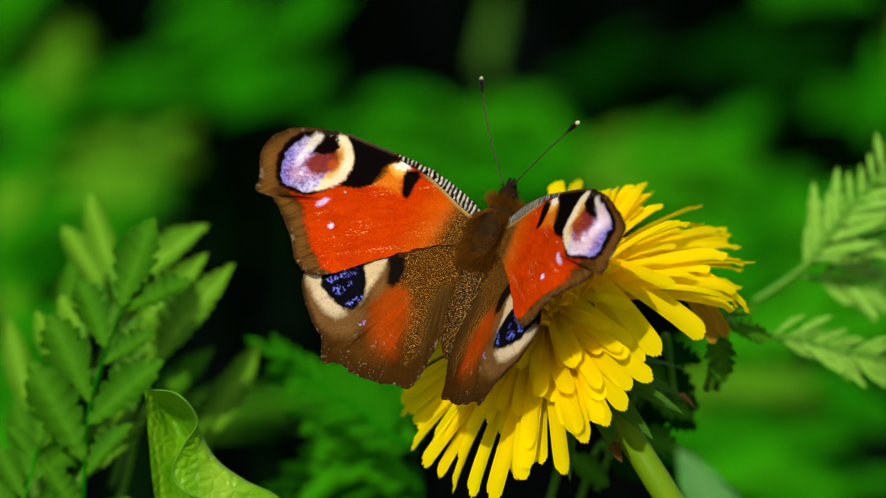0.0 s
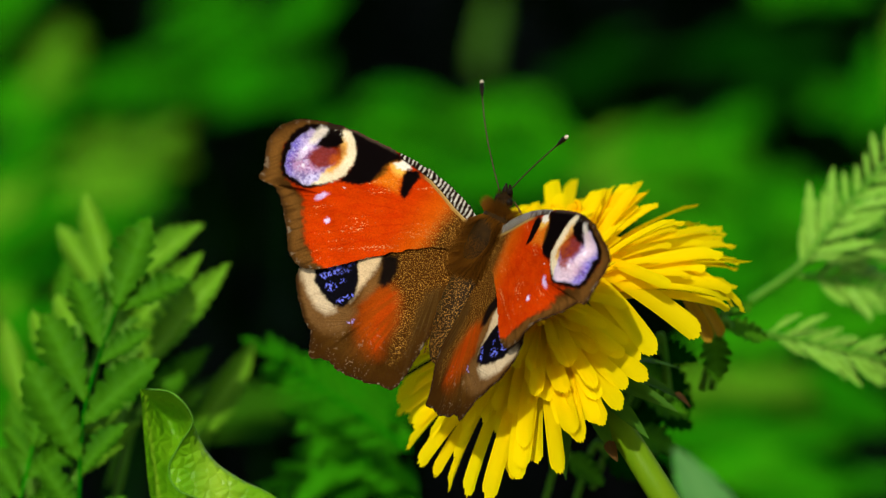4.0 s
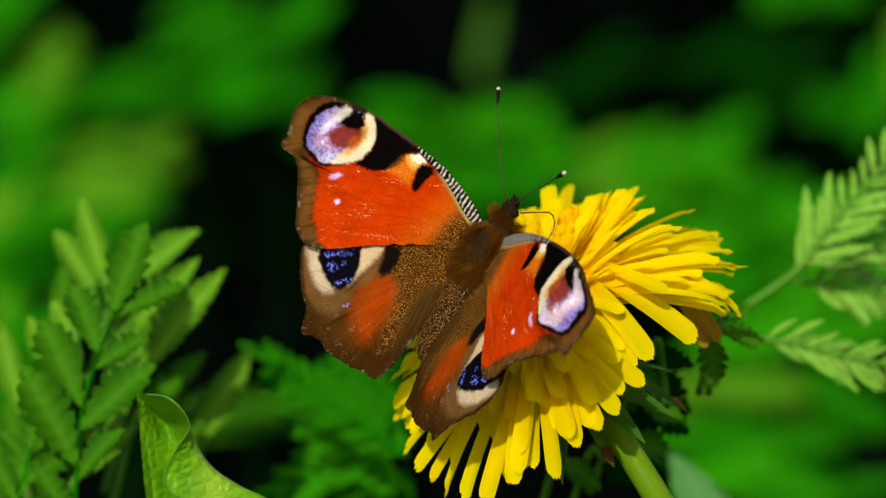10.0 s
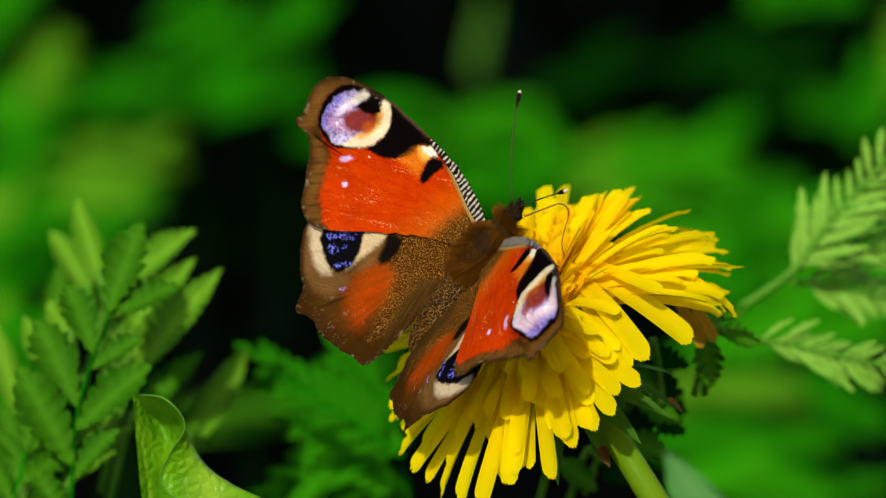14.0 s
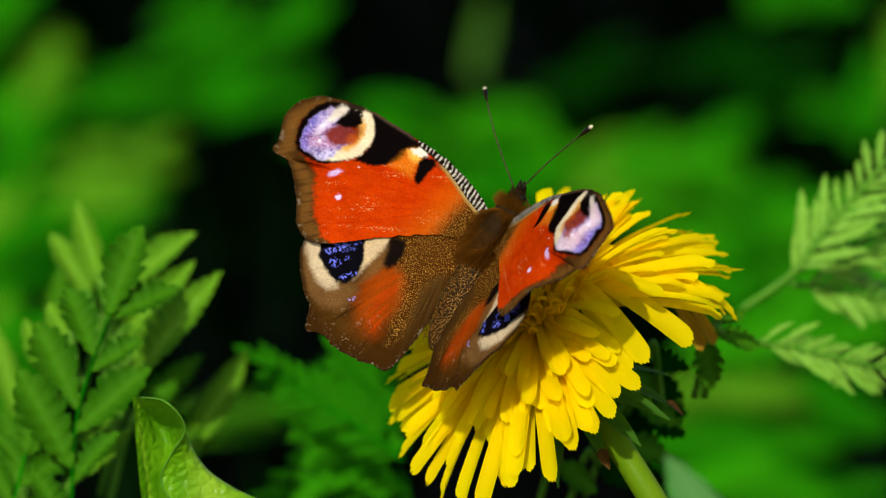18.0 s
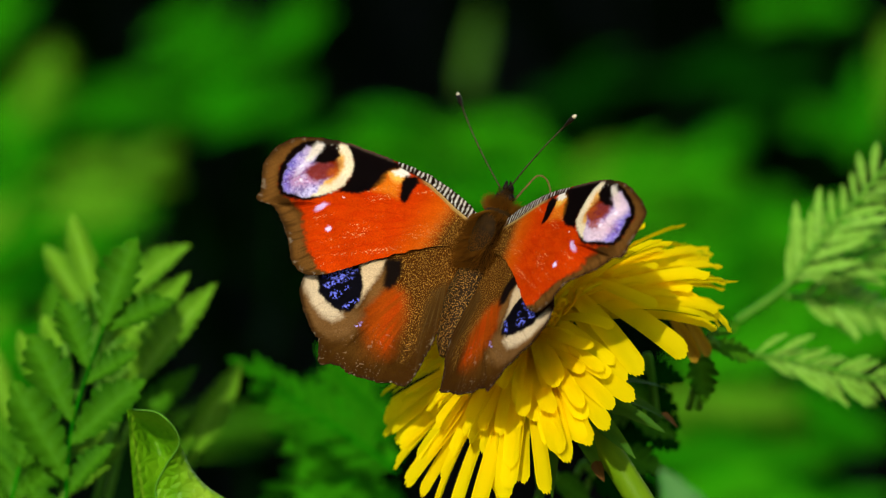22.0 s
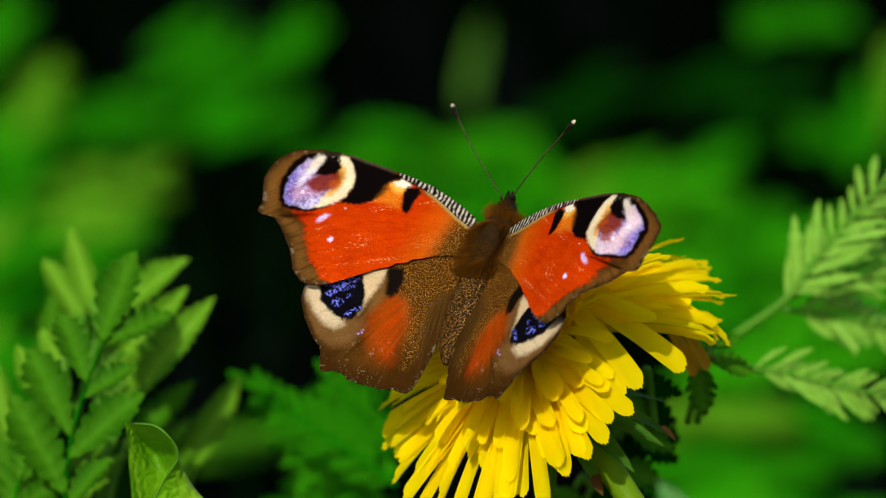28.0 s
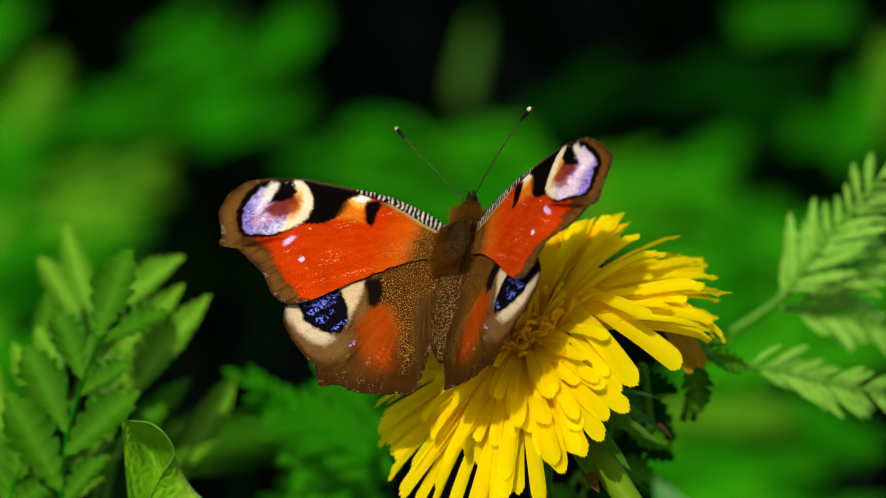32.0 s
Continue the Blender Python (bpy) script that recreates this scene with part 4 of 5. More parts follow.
def compound_leaf(path, pairs, size, width, lean, mat, label, teeth=4, start=0.12, face=CAMWARD, taper=0.5, rib=0.55, seed=0, bite=0.3, vary=0.15, stalk=STALK, fold=0.22, shift=0.0):
    """A pinnate leaf: a stalk with toothed leaflets on both sides and one at its end. path: places from stalk to tip."""
    rnd = random.Random(seed)
    line = [Vector(p) for p in spline(path, 40)]
    thing = empty("leaf", line[0], label, "leaf", "leaves round the dandelion")
    part("stalk", tube("stalk", line, [(rib - 0.35 * rib * i / 39) * K for i in range(40)], 8), stalk, thing, Matrix())
    shapes = [blade("leaflet", size * K, width * K, teeth, bite, fold, 0.12, 0.5, 0.03, seed + s) for s in range(3)]
    for i in range(pairs):
        t = start + (0.94 - start) * i / max(1, pairs - 1)
        grow = (1 - taper * abs(t - 0.45) * 1.2)
        for hand in (-1, 1):
            k = max(0, min(38, int((t + hand * shift * rnd.uniform(0.5, 1.2)) * 39)))
            d = (line[k + 1] - line[k]).normalized()
            across = d.cross(face).normalized()
            slant = radians(lean * rnd.uniform(0.85, 1.15))
            way = d * math.cos(slant) + across * hand * math.sin(slant) + face * rnd.uniform(-0.25, 0.2)
            m = along(line[k], line[k] + way, face + across * rnd.uniform(-0.4, 0.4)) @ Matrix.Diagonal([grow * rnd.uniform(1 - vary, 1 + vary)] * 3 + [1])
            part("leaflet", shapes[rnd.randrange(3)], mat, thing, m)
    m = along(line[-2], line[-1] + (line[-1] - line[-2]), face)
    part("leaflet", shapes[0], mat, thing, m)
    return thing


LEFT_LABEL = "deep green toothed pinnate leaf beside the dandelion"
# the leaf in front, darkened by painted shade, then the ones behind it with long toothed segments
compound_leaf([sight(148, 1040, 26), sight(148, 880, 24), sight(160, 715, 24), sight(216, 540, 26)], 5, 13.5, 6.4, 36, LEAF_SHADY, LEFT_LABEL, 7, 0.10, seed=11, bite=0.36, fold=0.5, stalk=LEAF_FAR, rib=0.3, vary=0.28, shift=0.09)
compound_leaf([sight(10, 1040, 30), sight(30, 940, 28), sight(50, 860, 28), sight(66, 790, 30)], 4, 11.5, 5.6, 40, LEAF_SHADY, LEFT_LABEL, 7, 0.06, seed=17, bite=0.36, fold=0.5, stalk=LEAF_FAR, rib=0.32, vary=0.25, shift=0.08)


def long_leaf(a, b, width, mat, label, teeth=9, face=CAMWARD, seed=0, bend=0.06, bite=0.38, fold=0.3, roll=0, root=False):
    """One long toothed leaf segment on its short stalk."""
    a, b = Vector(a), Vector(b)
    size = (b - a).length
    thing = empty("leaf", a, label, "leaf", "leaves round the dandelion")
    foot = a - (b - a) * 0.35 + Vector((0, 0.004, -0.01))
    part("stalk", tube("stalk", spline(([Vector((foot.x, foot.y + 0.01, 0)), foot.lerp(Vector((foot.x, foot.y, 0)), 0.4)] if root else []) + [foot, a, a.lerp(b, 0.2)], 16), [0.5 * K] * 16, 7), STALK, thing, Matrix())
    part("leaf_blade", blade("leaf_blade", size, width * K, teeth, bite, fold, bend, 0.4, 0.04, seed), mat, thing, along(a, b, face, roll))
    return thing


for n, (u0, v0, u1, v1, w, back) in enumerate(((250, 672, 412, 462, 5.6, 30), (225, 595, 368, 445, 4.6, 32), (215, 520, 368, 392, 5.6, 38), (205, 505, 155, 340, 4.4, 40),
                                               (185, 525, 110, 395, 4.8, 46), (150, 595, 105, 520, 3.4, 24), (118, 670, 62, 548, 3.8, 26), (345, 800, 460, 602, 5.2, 48),
                                               (148, 790, 235, 700, 4.0, 17), (142, 850, 258, 740, 4.0, 16), (236, 490, 265, 400, 4.4, 48), (232, 480, 300, 425, 4.0, 50),
                                               (60, 740, 10, 560, 4.5, 60), (300, 880, 385, 720, 4.5, 56), (225, 560, 330, 470, 4.0, 46), (240, 640, 330, 540, 4.0, 44))):
    right = u1 > u0
    long_leaf(sight(u0, v0, back + 15), sight(u1, v1, back + 19), w, LEAF, "bright green toothed leaf with sunlit stripes painted on", teeth=12, seed=40 + n, fold=0.85, bite=0.3,
              roll=(6 if right else -6) + 8 * math.sin(n * 2.1), face=CAMWARD + Vector((0.15 * math.sin(n * 2.1), 0, 0.1 * math.cos(n * 1.3))))

# fill between the leaves, with the shade there painted into the green
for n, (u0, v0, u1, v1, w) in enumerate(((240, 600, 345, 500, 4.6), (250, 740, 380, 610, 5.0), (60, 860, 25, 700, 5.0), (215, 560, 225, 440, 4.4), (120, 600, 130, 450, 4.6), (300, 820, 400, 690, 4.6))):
    long_leaf(sight(u0, v0, 62), sight(u1, v1, 66), w, LEAF_SHADY, "toothed leaf deep among the others, shade painted into its dark green", seed=140 + n, fold=0.4)

# pale feathery leaves on the other side
RIGHT_LABEL = "pale green feathery leaf with narrow leaflets"
compound_leaf([sight(1335, 535, 46), sight(1425, 470, 46), sight(1500, 375, 48), sight(1600, 262, 52)], 14, 8.6, 1.6, 38, LEAF_PALE, RIGHT_LABEL, 4, 0.36, seed=21, rib=0.6, vary=0.3, shift=0.02, fold=0.5, bite=0.4)
compound_leaf([sight(1425, 470, 52), sight(1500, 440, 54), sight(1600, 395, 58)], 11, 8.0, 1.6, 40, LEAF_PALE, RIGHT_LABEL, 4, 0.2, seed=22, rib=0.45, vary=0.3, shift=0.02, fold=0.5, bite=0.4)
compound_leaf([sight(1330, 590, 40), sight(1410, 602, 42), sight(1500, 622, 44), sight(1610, 645, 46)], 14, 7.2, 1.3, 33, LEAF_PALE, RIGHT_LABEL, 4, 0.2, seed=23, rib=0.5, vary=0.3, shift=0.02, fold=0.5, bite=0.4)
compound_leaf([sight(1420, 490, 56), sight(1500, 500, 56), sight(1610, 525, 60)], 10, 7.5, 1.7, 42, LEAF_PALE, RIGHT_LABEL, 4, 0.2, seed=24, rib=0.45, vary=0.3, shift=0.02, fold=0.5, bite=0.4)

# small leaves under the flower, whose shade is painted into their dark green
SHADE_LABEL = "lobed leaf under the flower, shade painted into its dark green"
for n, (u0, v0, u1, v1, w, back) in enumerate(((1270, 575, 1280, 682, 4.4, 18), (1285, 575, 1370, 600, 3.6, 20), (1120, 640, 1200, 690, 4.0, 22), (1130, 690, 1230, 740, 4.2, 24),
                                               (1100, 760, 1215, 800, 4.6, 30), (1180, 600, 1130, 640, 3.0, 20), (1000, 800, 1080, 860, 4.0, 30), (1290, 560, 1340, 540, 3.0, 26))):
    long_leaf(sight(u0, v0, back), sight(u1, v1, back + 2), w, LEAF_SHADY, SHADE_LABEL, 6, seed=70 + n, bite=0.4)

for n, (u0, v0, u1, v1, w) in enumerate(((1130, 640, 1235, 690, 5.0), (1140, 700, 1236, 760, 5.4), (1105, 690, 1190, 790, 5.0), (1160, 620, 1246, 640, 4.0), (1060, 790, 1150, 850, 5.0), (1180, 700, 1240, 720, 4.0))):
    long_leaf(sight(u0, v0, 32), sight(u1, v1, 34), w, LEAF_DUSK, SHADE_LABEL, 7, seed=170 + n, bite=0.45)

long_leaf(sight(1335, 1020, -92), sight(1200, 790, -88), 5.2, LEAF_SOFT, "broad soft green leaf before the stem", 5, seed=90, bite=0.08, root=True)

# soft ferny leaves low in the middle, the brighter ones in the painted sunlit green
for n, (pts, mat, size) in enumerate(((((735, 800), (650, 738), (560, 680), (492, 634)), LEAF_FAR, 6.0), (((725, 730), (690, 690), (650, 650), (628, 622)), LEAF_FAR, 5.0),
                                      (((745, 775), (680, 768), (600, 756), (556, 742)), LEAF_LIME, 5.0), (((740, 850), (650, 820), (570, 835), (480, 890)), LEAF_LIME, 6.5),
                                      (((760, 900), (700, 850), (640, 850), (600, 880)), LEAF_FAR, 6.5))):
    compound_leaf([sight(u, v, 84 + 5 * n) for u, v in pts], 12, size, 1.9, 40, mat, "soft green ferny leaf behind the dandelion", 4, 0.06, seed=30 + n, rib=0.3, stalk=mat, vary=0.25, shift=0.02, fold=0.4, bite=0.4)


def curled_leaf():
    """A young leaf whose one half rolls over towards the light."""
    rows = (((256, 690, 4), (257, 690, 4), (258, 690, 4), (259, 690, 3), (260, 690, 2)), ((259, 718, 5), (276, 724, 7), (302, 736, 9), (326, 722, 3), (314, 698, -5)),
            ((262, 765, 5), (286, 766, 7), (320, 766, 9), (352, 764, 4), (349, 744, -3)), ((266, 810, 5), (291, 810, 7), (342, 806, 9), (386, 815, 3), (326, 788, -1)),
            ((270, 852, 5), (296, 850, 7), (362, 842, 9), (434, 850, 3), (307, 830, 0)), ((276, 895, 5), (302, 892, 7), (402, 890, 10), (500, 886, 4), (322, 868, 0)),
            ((290, 960, 5), (322, 960, 7), (432, 960, 11), (532, 960, 6), (382, 906, 1)), ((360, 1060, 6), (380, 1070, 8), (410, 1075, 10), (440, 1070, 8), (420, 1050, 2)))
    foot = sight(400, 1080, 8)
    pts = np.array([[tuple(sight(*p) - foot) for p in r] for r in rows])
    fine = np.array([spline(pts[:, j], 48) for j in range(5)]).transpose(1, 0, 2)
    rows = [[Vector(p) for p in spline(r, 41)] for r in fine]
    thing = empty("curled_leaf", foot, "young light green leaf with one edge rolled over", "leaf", "leaves round the dandelion")
    part("leaf_blade", grid_mesh("leaf_blade", rows), LEAF_CURL, thing, Matrix.Translation(foot))
    rimline = [tuple(foot + r[-1]) for r in rows[1:44]]
    part("leaf_rim", tube("leaf_rim", rimline, [0.14 * K] * len(rimline), 6), STALK, thing, Matrix(), "pale rolled rim")
    part("stalk", tube("stalk", [foot, foot + Vector((0.004, 0.01, -0.03)), foot + Vector((0.006, 0.02, -0.19)), ], [1.0 * K, 0.9 * K, 0.9 * K], 8), STALK, thing, Matrix())


curled_leaf()

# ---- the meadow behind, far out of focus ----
# dusk and lime greens here paint the shaded and sunlit patches
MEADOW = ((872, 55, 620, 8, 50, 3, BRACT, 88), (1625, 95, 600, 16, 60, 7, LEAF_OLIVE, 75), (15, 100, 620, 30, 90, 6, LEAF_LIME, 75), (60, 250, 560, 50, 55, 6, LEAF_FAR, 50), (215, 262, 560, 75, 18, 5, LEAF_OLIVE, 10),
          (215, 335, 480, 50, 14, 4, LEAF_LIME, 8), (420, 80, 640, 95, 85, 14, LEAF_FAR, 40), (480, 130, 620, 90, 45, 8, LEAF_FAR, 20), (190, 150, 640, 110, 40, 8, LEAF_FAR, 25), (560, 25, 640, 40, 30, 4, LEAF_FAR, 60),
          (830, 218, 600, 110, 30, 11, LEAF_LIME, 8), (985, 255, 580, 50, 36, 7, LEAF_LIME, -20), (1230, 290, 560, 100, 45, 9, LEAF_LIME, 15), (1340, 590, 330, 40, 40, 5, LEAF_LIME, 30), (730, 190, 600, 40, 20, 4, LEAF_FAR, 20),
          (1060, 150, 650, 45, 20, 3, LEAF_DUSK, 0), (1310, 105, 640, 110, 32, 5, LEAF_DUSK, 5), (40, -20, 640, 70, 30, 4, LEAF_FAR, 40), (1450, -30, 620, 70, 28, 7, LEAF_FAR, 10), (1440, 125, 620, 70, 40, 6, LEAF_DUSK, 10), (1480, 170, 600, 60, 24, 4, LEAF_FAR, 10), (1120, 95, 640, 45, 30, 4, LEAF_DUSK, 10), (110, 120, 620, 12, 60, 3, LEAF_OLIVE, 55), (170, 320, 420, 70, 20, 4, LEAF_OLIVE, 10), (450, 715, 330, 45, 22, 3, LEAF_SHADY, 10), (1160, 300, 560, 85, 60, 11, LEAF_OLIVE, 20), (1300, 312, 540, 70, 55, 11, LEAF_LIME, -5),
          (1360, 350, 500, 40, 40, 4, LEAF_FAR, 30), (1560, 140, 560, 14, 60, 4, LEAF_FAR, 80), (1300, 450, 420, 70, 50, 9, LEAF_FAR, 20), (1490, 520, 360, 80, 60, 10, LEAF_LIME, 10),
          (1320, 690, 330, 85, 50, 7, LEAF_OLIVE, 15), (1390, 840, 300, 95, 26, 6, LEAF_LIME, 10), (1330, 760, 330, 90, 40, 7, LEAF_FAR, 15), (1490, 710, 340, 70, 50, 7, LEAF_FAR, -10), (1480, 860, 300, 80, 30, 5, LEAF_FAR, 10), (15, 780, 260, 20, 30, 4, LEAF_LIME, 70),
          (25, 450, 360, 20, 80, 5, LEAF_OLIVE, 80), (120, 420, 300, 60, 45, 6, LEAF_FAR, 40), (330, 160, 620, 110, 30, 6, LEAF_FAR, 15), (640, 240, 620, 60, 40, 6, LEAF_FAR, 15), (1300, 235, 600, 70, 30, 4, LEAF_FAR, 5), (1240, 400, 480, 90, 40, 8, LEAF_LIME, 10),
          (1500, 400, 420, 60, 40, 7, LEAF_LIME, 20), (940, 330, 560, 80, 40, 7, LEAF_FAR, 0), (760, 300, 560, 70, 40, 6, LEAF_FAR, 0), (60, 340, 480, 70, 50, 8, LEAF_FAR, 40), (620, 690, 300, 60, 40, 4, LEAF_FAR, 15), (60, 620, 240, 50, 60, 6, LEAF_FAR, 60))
for n, (u, v, back, su, sv, count, mat, lean) in enumerate(MEADOW):
    rnd = random.Random(200 + n)
    back = back * (2.0 if back > 400 else 1.7)
    mid = sight(u, v, back)
    grain = 0.07012 * (523 + back) / 523 * K
    size = min(0.16, max(0.03, grain * (1.0 * max(su, sv) + 45)))
    width = size * rnd.uniform(0.26, 0.36)
    foot = Vector((mid.x, mid.y + 0.02, 0))
    thing = empty("meadow_plant", foot, "leafy green meadow plant behind the dandelion", "plant", "meadow plants behind")
    shapes = [blade("leaf_blade", size, width, 0, 0, 0.25, rnd.uniform(0.05, 0.25), 0.4, 0.03, n * 5 + s) for s in range(3)]
    # stalk in near-black green, the shade between the plants put into its colour
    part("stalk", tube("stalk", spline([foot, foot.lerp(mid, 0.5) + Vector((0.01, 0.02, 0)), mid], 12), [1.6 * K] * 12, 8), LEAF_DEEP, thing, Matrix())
    for i in range(count):
        a = sight(u + rnd.uniform(-su, su), v + rnd.uniform(-sv, sv), back + rnd.uniform(-60, 60))
        t = radians(lean + rnd.uniform(-25, 25))
        way = STAGE.to_3x3() @ Vector((math.cos(t), math.sin(t), rnd.uniform(-0.3, 0.3)))
        a = a - way * size * 0.5
        m = along(a, a + way, CAMWARD + Vector((rnd.uniform(-.5, .5), rnd.uniform(-.2, .2), rnd.uniform(-.3, .3))))
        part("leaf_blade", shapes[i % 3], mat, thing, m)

# dense low growth on the soil
rnd = random.Random(77)
verts, faces = [], []
for _ in range(22000):
    far, turn = 3.1 * math.sqrt(rnd.random()), rnd.uniform(0, 2 * math.pi)
    x, y = 0.8 * far * math.cos(turn), 1.3 + far * math.sin(turn)
    tall = rnd.uniform(0.02, 0.07) + (0.05 * rnd.random() if y > 0.25 else 0)
    a, w = rnd.uniform(0, 2 * math.pi), rnd.uniform(0.002, 0.006)
    dx, dy = math.cos(a), math.sin(a)
    lean = rnd.uniform(0.2, 0.9) * tall
    n = len(verts)
    for t, k in ((0, 0.5), (0.45, 1.0), (0.8, 0.7), (1.0, 0.05)):
        cx, cy, cz = x + dy * lean * t * t, y - dx * lean * t * t, tall * t - 0.012
        verts += [(cx - dx * w * k, cy - dy * w * k, cz), (cx, cy, cz - w * 0.3 * k), (cx + dx * w * k, cy + dy * w * k, cz)]
    for r in range(3):
        for c in range(2):
            faces.append((n + r * 3 + c, n + r * 3 + c + 1, n + r * 3 + c + 4, n + r * 3 + c + 3))
me = bpy.data.meshes.new("undergrowth")
me.from_pydata(verts, [], faces)
tagged(part("undergrowth", smooth(me), UNDERGROWTH, None), "dense grass and herbs covering the soil, near-black with painted shade", "undergrowth", kind="stuff")


# ---- what moves ----
def motions():
    walk(butterfly, [(t, STAGE @ pose(x / 1000, y / 1000, z / 1000, *turn)) for t, x, y, z, *turn in (
        (0, 5.60, 0.96, 7.91, -15.2, -35.3, -15.0), (0.5, 5.44, 0.65, 7.96, -12.9, -33.8, -15.4), (1, 5.57, 0.60, 7.95, -13.0, -36.5, -18.6),
        (1.5, 5.38, 0.51, 7.91, -9.9, -36.6, -19.4), (2, 5.72, 0.45, 7.97, -11.1, -38.9, -22.0), (2.5, 5.74, 0.32, 7.96, -10.7, -38.6, -22.1),
        (3, 5.64, 0.28, 8.05, -9.2, -38.9, -22.5), (3.5, 5.45, 0.14, 8.04, -8.5, -38.6, -22.1), (5.5, 5.00, 0.22, 7.89, -3.5, -39.1, -23.4),
        (6, 5.57, 0.10, 7.92, -3.2, -38.5, -27.0), (6.5, 5.37, 0.12, 8.07, -0.6, -39.7, -30.0), (7, 5.36, -0.03, 8.11, 0.9, -39.4, -31.8),
        (7.5, 5.68, -0.14, 8.19, 0.3, -39.7, -34.6), (8, 5.75, -0.27, 8.25, 1.9, -39.0, -35.0), (8.5, 5.90, -0.14, 8.09, 3.3, -37.9, -36.4),
        (9, 5.77, 0.09, 7.82, 4.3, -39.1, -36.9), (9.5, 5.79, 0.10, 7.95, 4.1, -38.8, -36.5), (10, 5.73, -0.06, 8.14, 6.4, -38.9, -38.3),
        (10.5, 5.66, -0.25, 8.28, 8.9, -38.2, -40.5), (11, 5.85, -0.05, 8.25, 7.3, -40.5, -42.3), (11.5, 5.83, -0.14, 8.31, 7.7, -39.9, -42.2),
        (12, 5.69, -0.06, 8.29, 8.9, -39.9, -42.1), (12.5, 5.59, -0.04, 8.25, 10.2, -39.7, -42.3), (13, 5.75, -0.01, 8.25, 9.6, -40.2, -43.1),
        (13.5, 5.86, 0.01, 7.88, 9.0, -40.5, -43.2), (14, 6.24, 0.10, 8.00, 9.5, -41.2, -46.6), (14.5, 6.13, 0.08, 8.22, 9.9, -41.4, -46.4),
        (16.5, 6.83, 1.55, 8.07, -13.8, -38.2, -21.5), (17, 6.92, 1.63, 7.95, -14.7, -38.8, -21.5), (17.5, 7.38, 2.05, 8.02, -18.2, -39.3, -22.1),
        (18, 7.28, 2.02, 7.84, -17.0, -40.2, -21.8), (18.5, 7.20, 2.43, 7.98, -15.9, -39.5, -17.6), (19, 7.34, 2.80, 7.99, -19.3, -38.3, -14.3),
        (19.5, 7.80, 3.08, 7.99, -25.5, -39.2, -14.6), (20, 7.73, 2.89, 7.85, -27.3, -39.3, -14.3), (20.5, 7.73, 2.86, 7.90, -27.3, -40.2, -13.9),
        (21, 7.63, 2.99, 7.96, -25.9, -39.1, -13.7), (21.5, 7.42, 2.96, 8.02, -25.4, -37.0, -11.3), (22, 7.33, 3.20, 8.04, -24.7, -36.5, -10.0),
        (22.5, 7.39, 3.32, 7.95, -24.9, -35.3, -8.8), (23, 7.92, 3.93, 7.97, -30.3, -38.5, -10.4), (23.5, 8.24, 3.80, 7.95, -34.0, -37.0, -11.3),
        (24, 8.09, 3.74, 7.99, -31.7, -37.3, -11.4), (24.5, 8.11, 3.65, 8.01, -31.7, -36.8, -11.7), (25, 8.04, 3.69, 7.95, -30.1, -36.8, -11.8),
        (25.5, 7.92, 3.85, 8.00, -29.5, -35.7, -9.6), (27.5, 7.81, 3.72, 7.98, -27.4, -35.0, -9.2), (28, 7.76, 3.75, 7.98, -26.9, -34.6, -9.2),
        (28.5, 7.80, 3.71, 7.96, -31.3, -34.2, -7.6), (29, 7.72, 3.63, 7.99, -30.0, -34.2, -7.9), (29.5, 7.73, 3.61, 8.02, -33.1, -31.3, -6.5),
        (30, 7.35, 3.64, 7.89, -33.7, -30.7, -2.4), (30.5, 7.05, 3.62, 7.78, -35.5, -29.5, 0.9), (31, 5.68, 3.51, 7.92, -37.8, -27.7, 5.5),
        (31.5, 4.97, 3.23, 7.82, -35.5, -30.1, 6.9), (32, 4.95, 3.57, 7.76, -37.8, -30.3, 6.5),
    )])
    walk(left_forewing, [(t, hinge(-1, FORE_ROOT, flap, sweep)) for t, flap, sweep in (
        (0, 32.3, -2.1), (0.5, 33.4, -1.9), (1, 33.1, -1.3), (1.5, 31.6, -1.2), (2, 28.5, -1.4), (2.5, 29.4, -0.6), (3, 29.1, -0.3),
        (3.5, 29.1, -0.3), (5.5, 31.5, -0.2), (6, 33.6, 0.5), (6.5, 18.1, -2.0), (7, 17.8, -2.1), (7.5, 17.7, -1.3), (8, 18.4, -0.6),
        (8.5, 23.8, 0.7), (9, 33.2, 1.0), (9.5, 33.2, 0.3), (10, 27.3, 0.5), (10.5, 17.9, -0.7), (11, 17.3, -0.5), (11.5, 17.9, -0.2),
        (12, 17.8, 0.0), (12.5, 18.1, 0.1), (13, 22.7, 0.1), (13.5, 32.6, 1.4), (14, 29.5, 0.7), (14.5, 17.5, 0.6), (16.5, 29.2, 0.9),
        (17, 23.5, 0.6), (17.5, 26.8, 0.2), (18, 33.2, 0.2), (18.5, 28.6, 0.2), (19, 25.0, -0.9), (19.5, 34.0, -1.2), (20, 35.4, -1.4),
        (20.5, 31.4, -1.9), (21, 28.2, -2.2), (21.5, 27.3, -1.3), (22, 25.7, -0.7), (22.5, 26.1, -0.9), (23, 26.7, -2.1), (23.5, 28.2, -3.3),
        (24, 28.4, -2.6), (24.5, 28.2, -2.6), (25, 28.1, -2.3), (25.5, 29.1, -1.2), (27.5, 28.0, -0.9), (28, 23.6, -0.7), (28.5, 25.8, -1.5),
        (29, 26.3, -1.4), (29.5, 27.2, -1.3), (30, 27.4, -0.5), (30.5, 32.4, -0.8), (31, 26.5, -1.7), (31.5, 27.3, -0.7), (32, 30.6, -1.4),
    )])
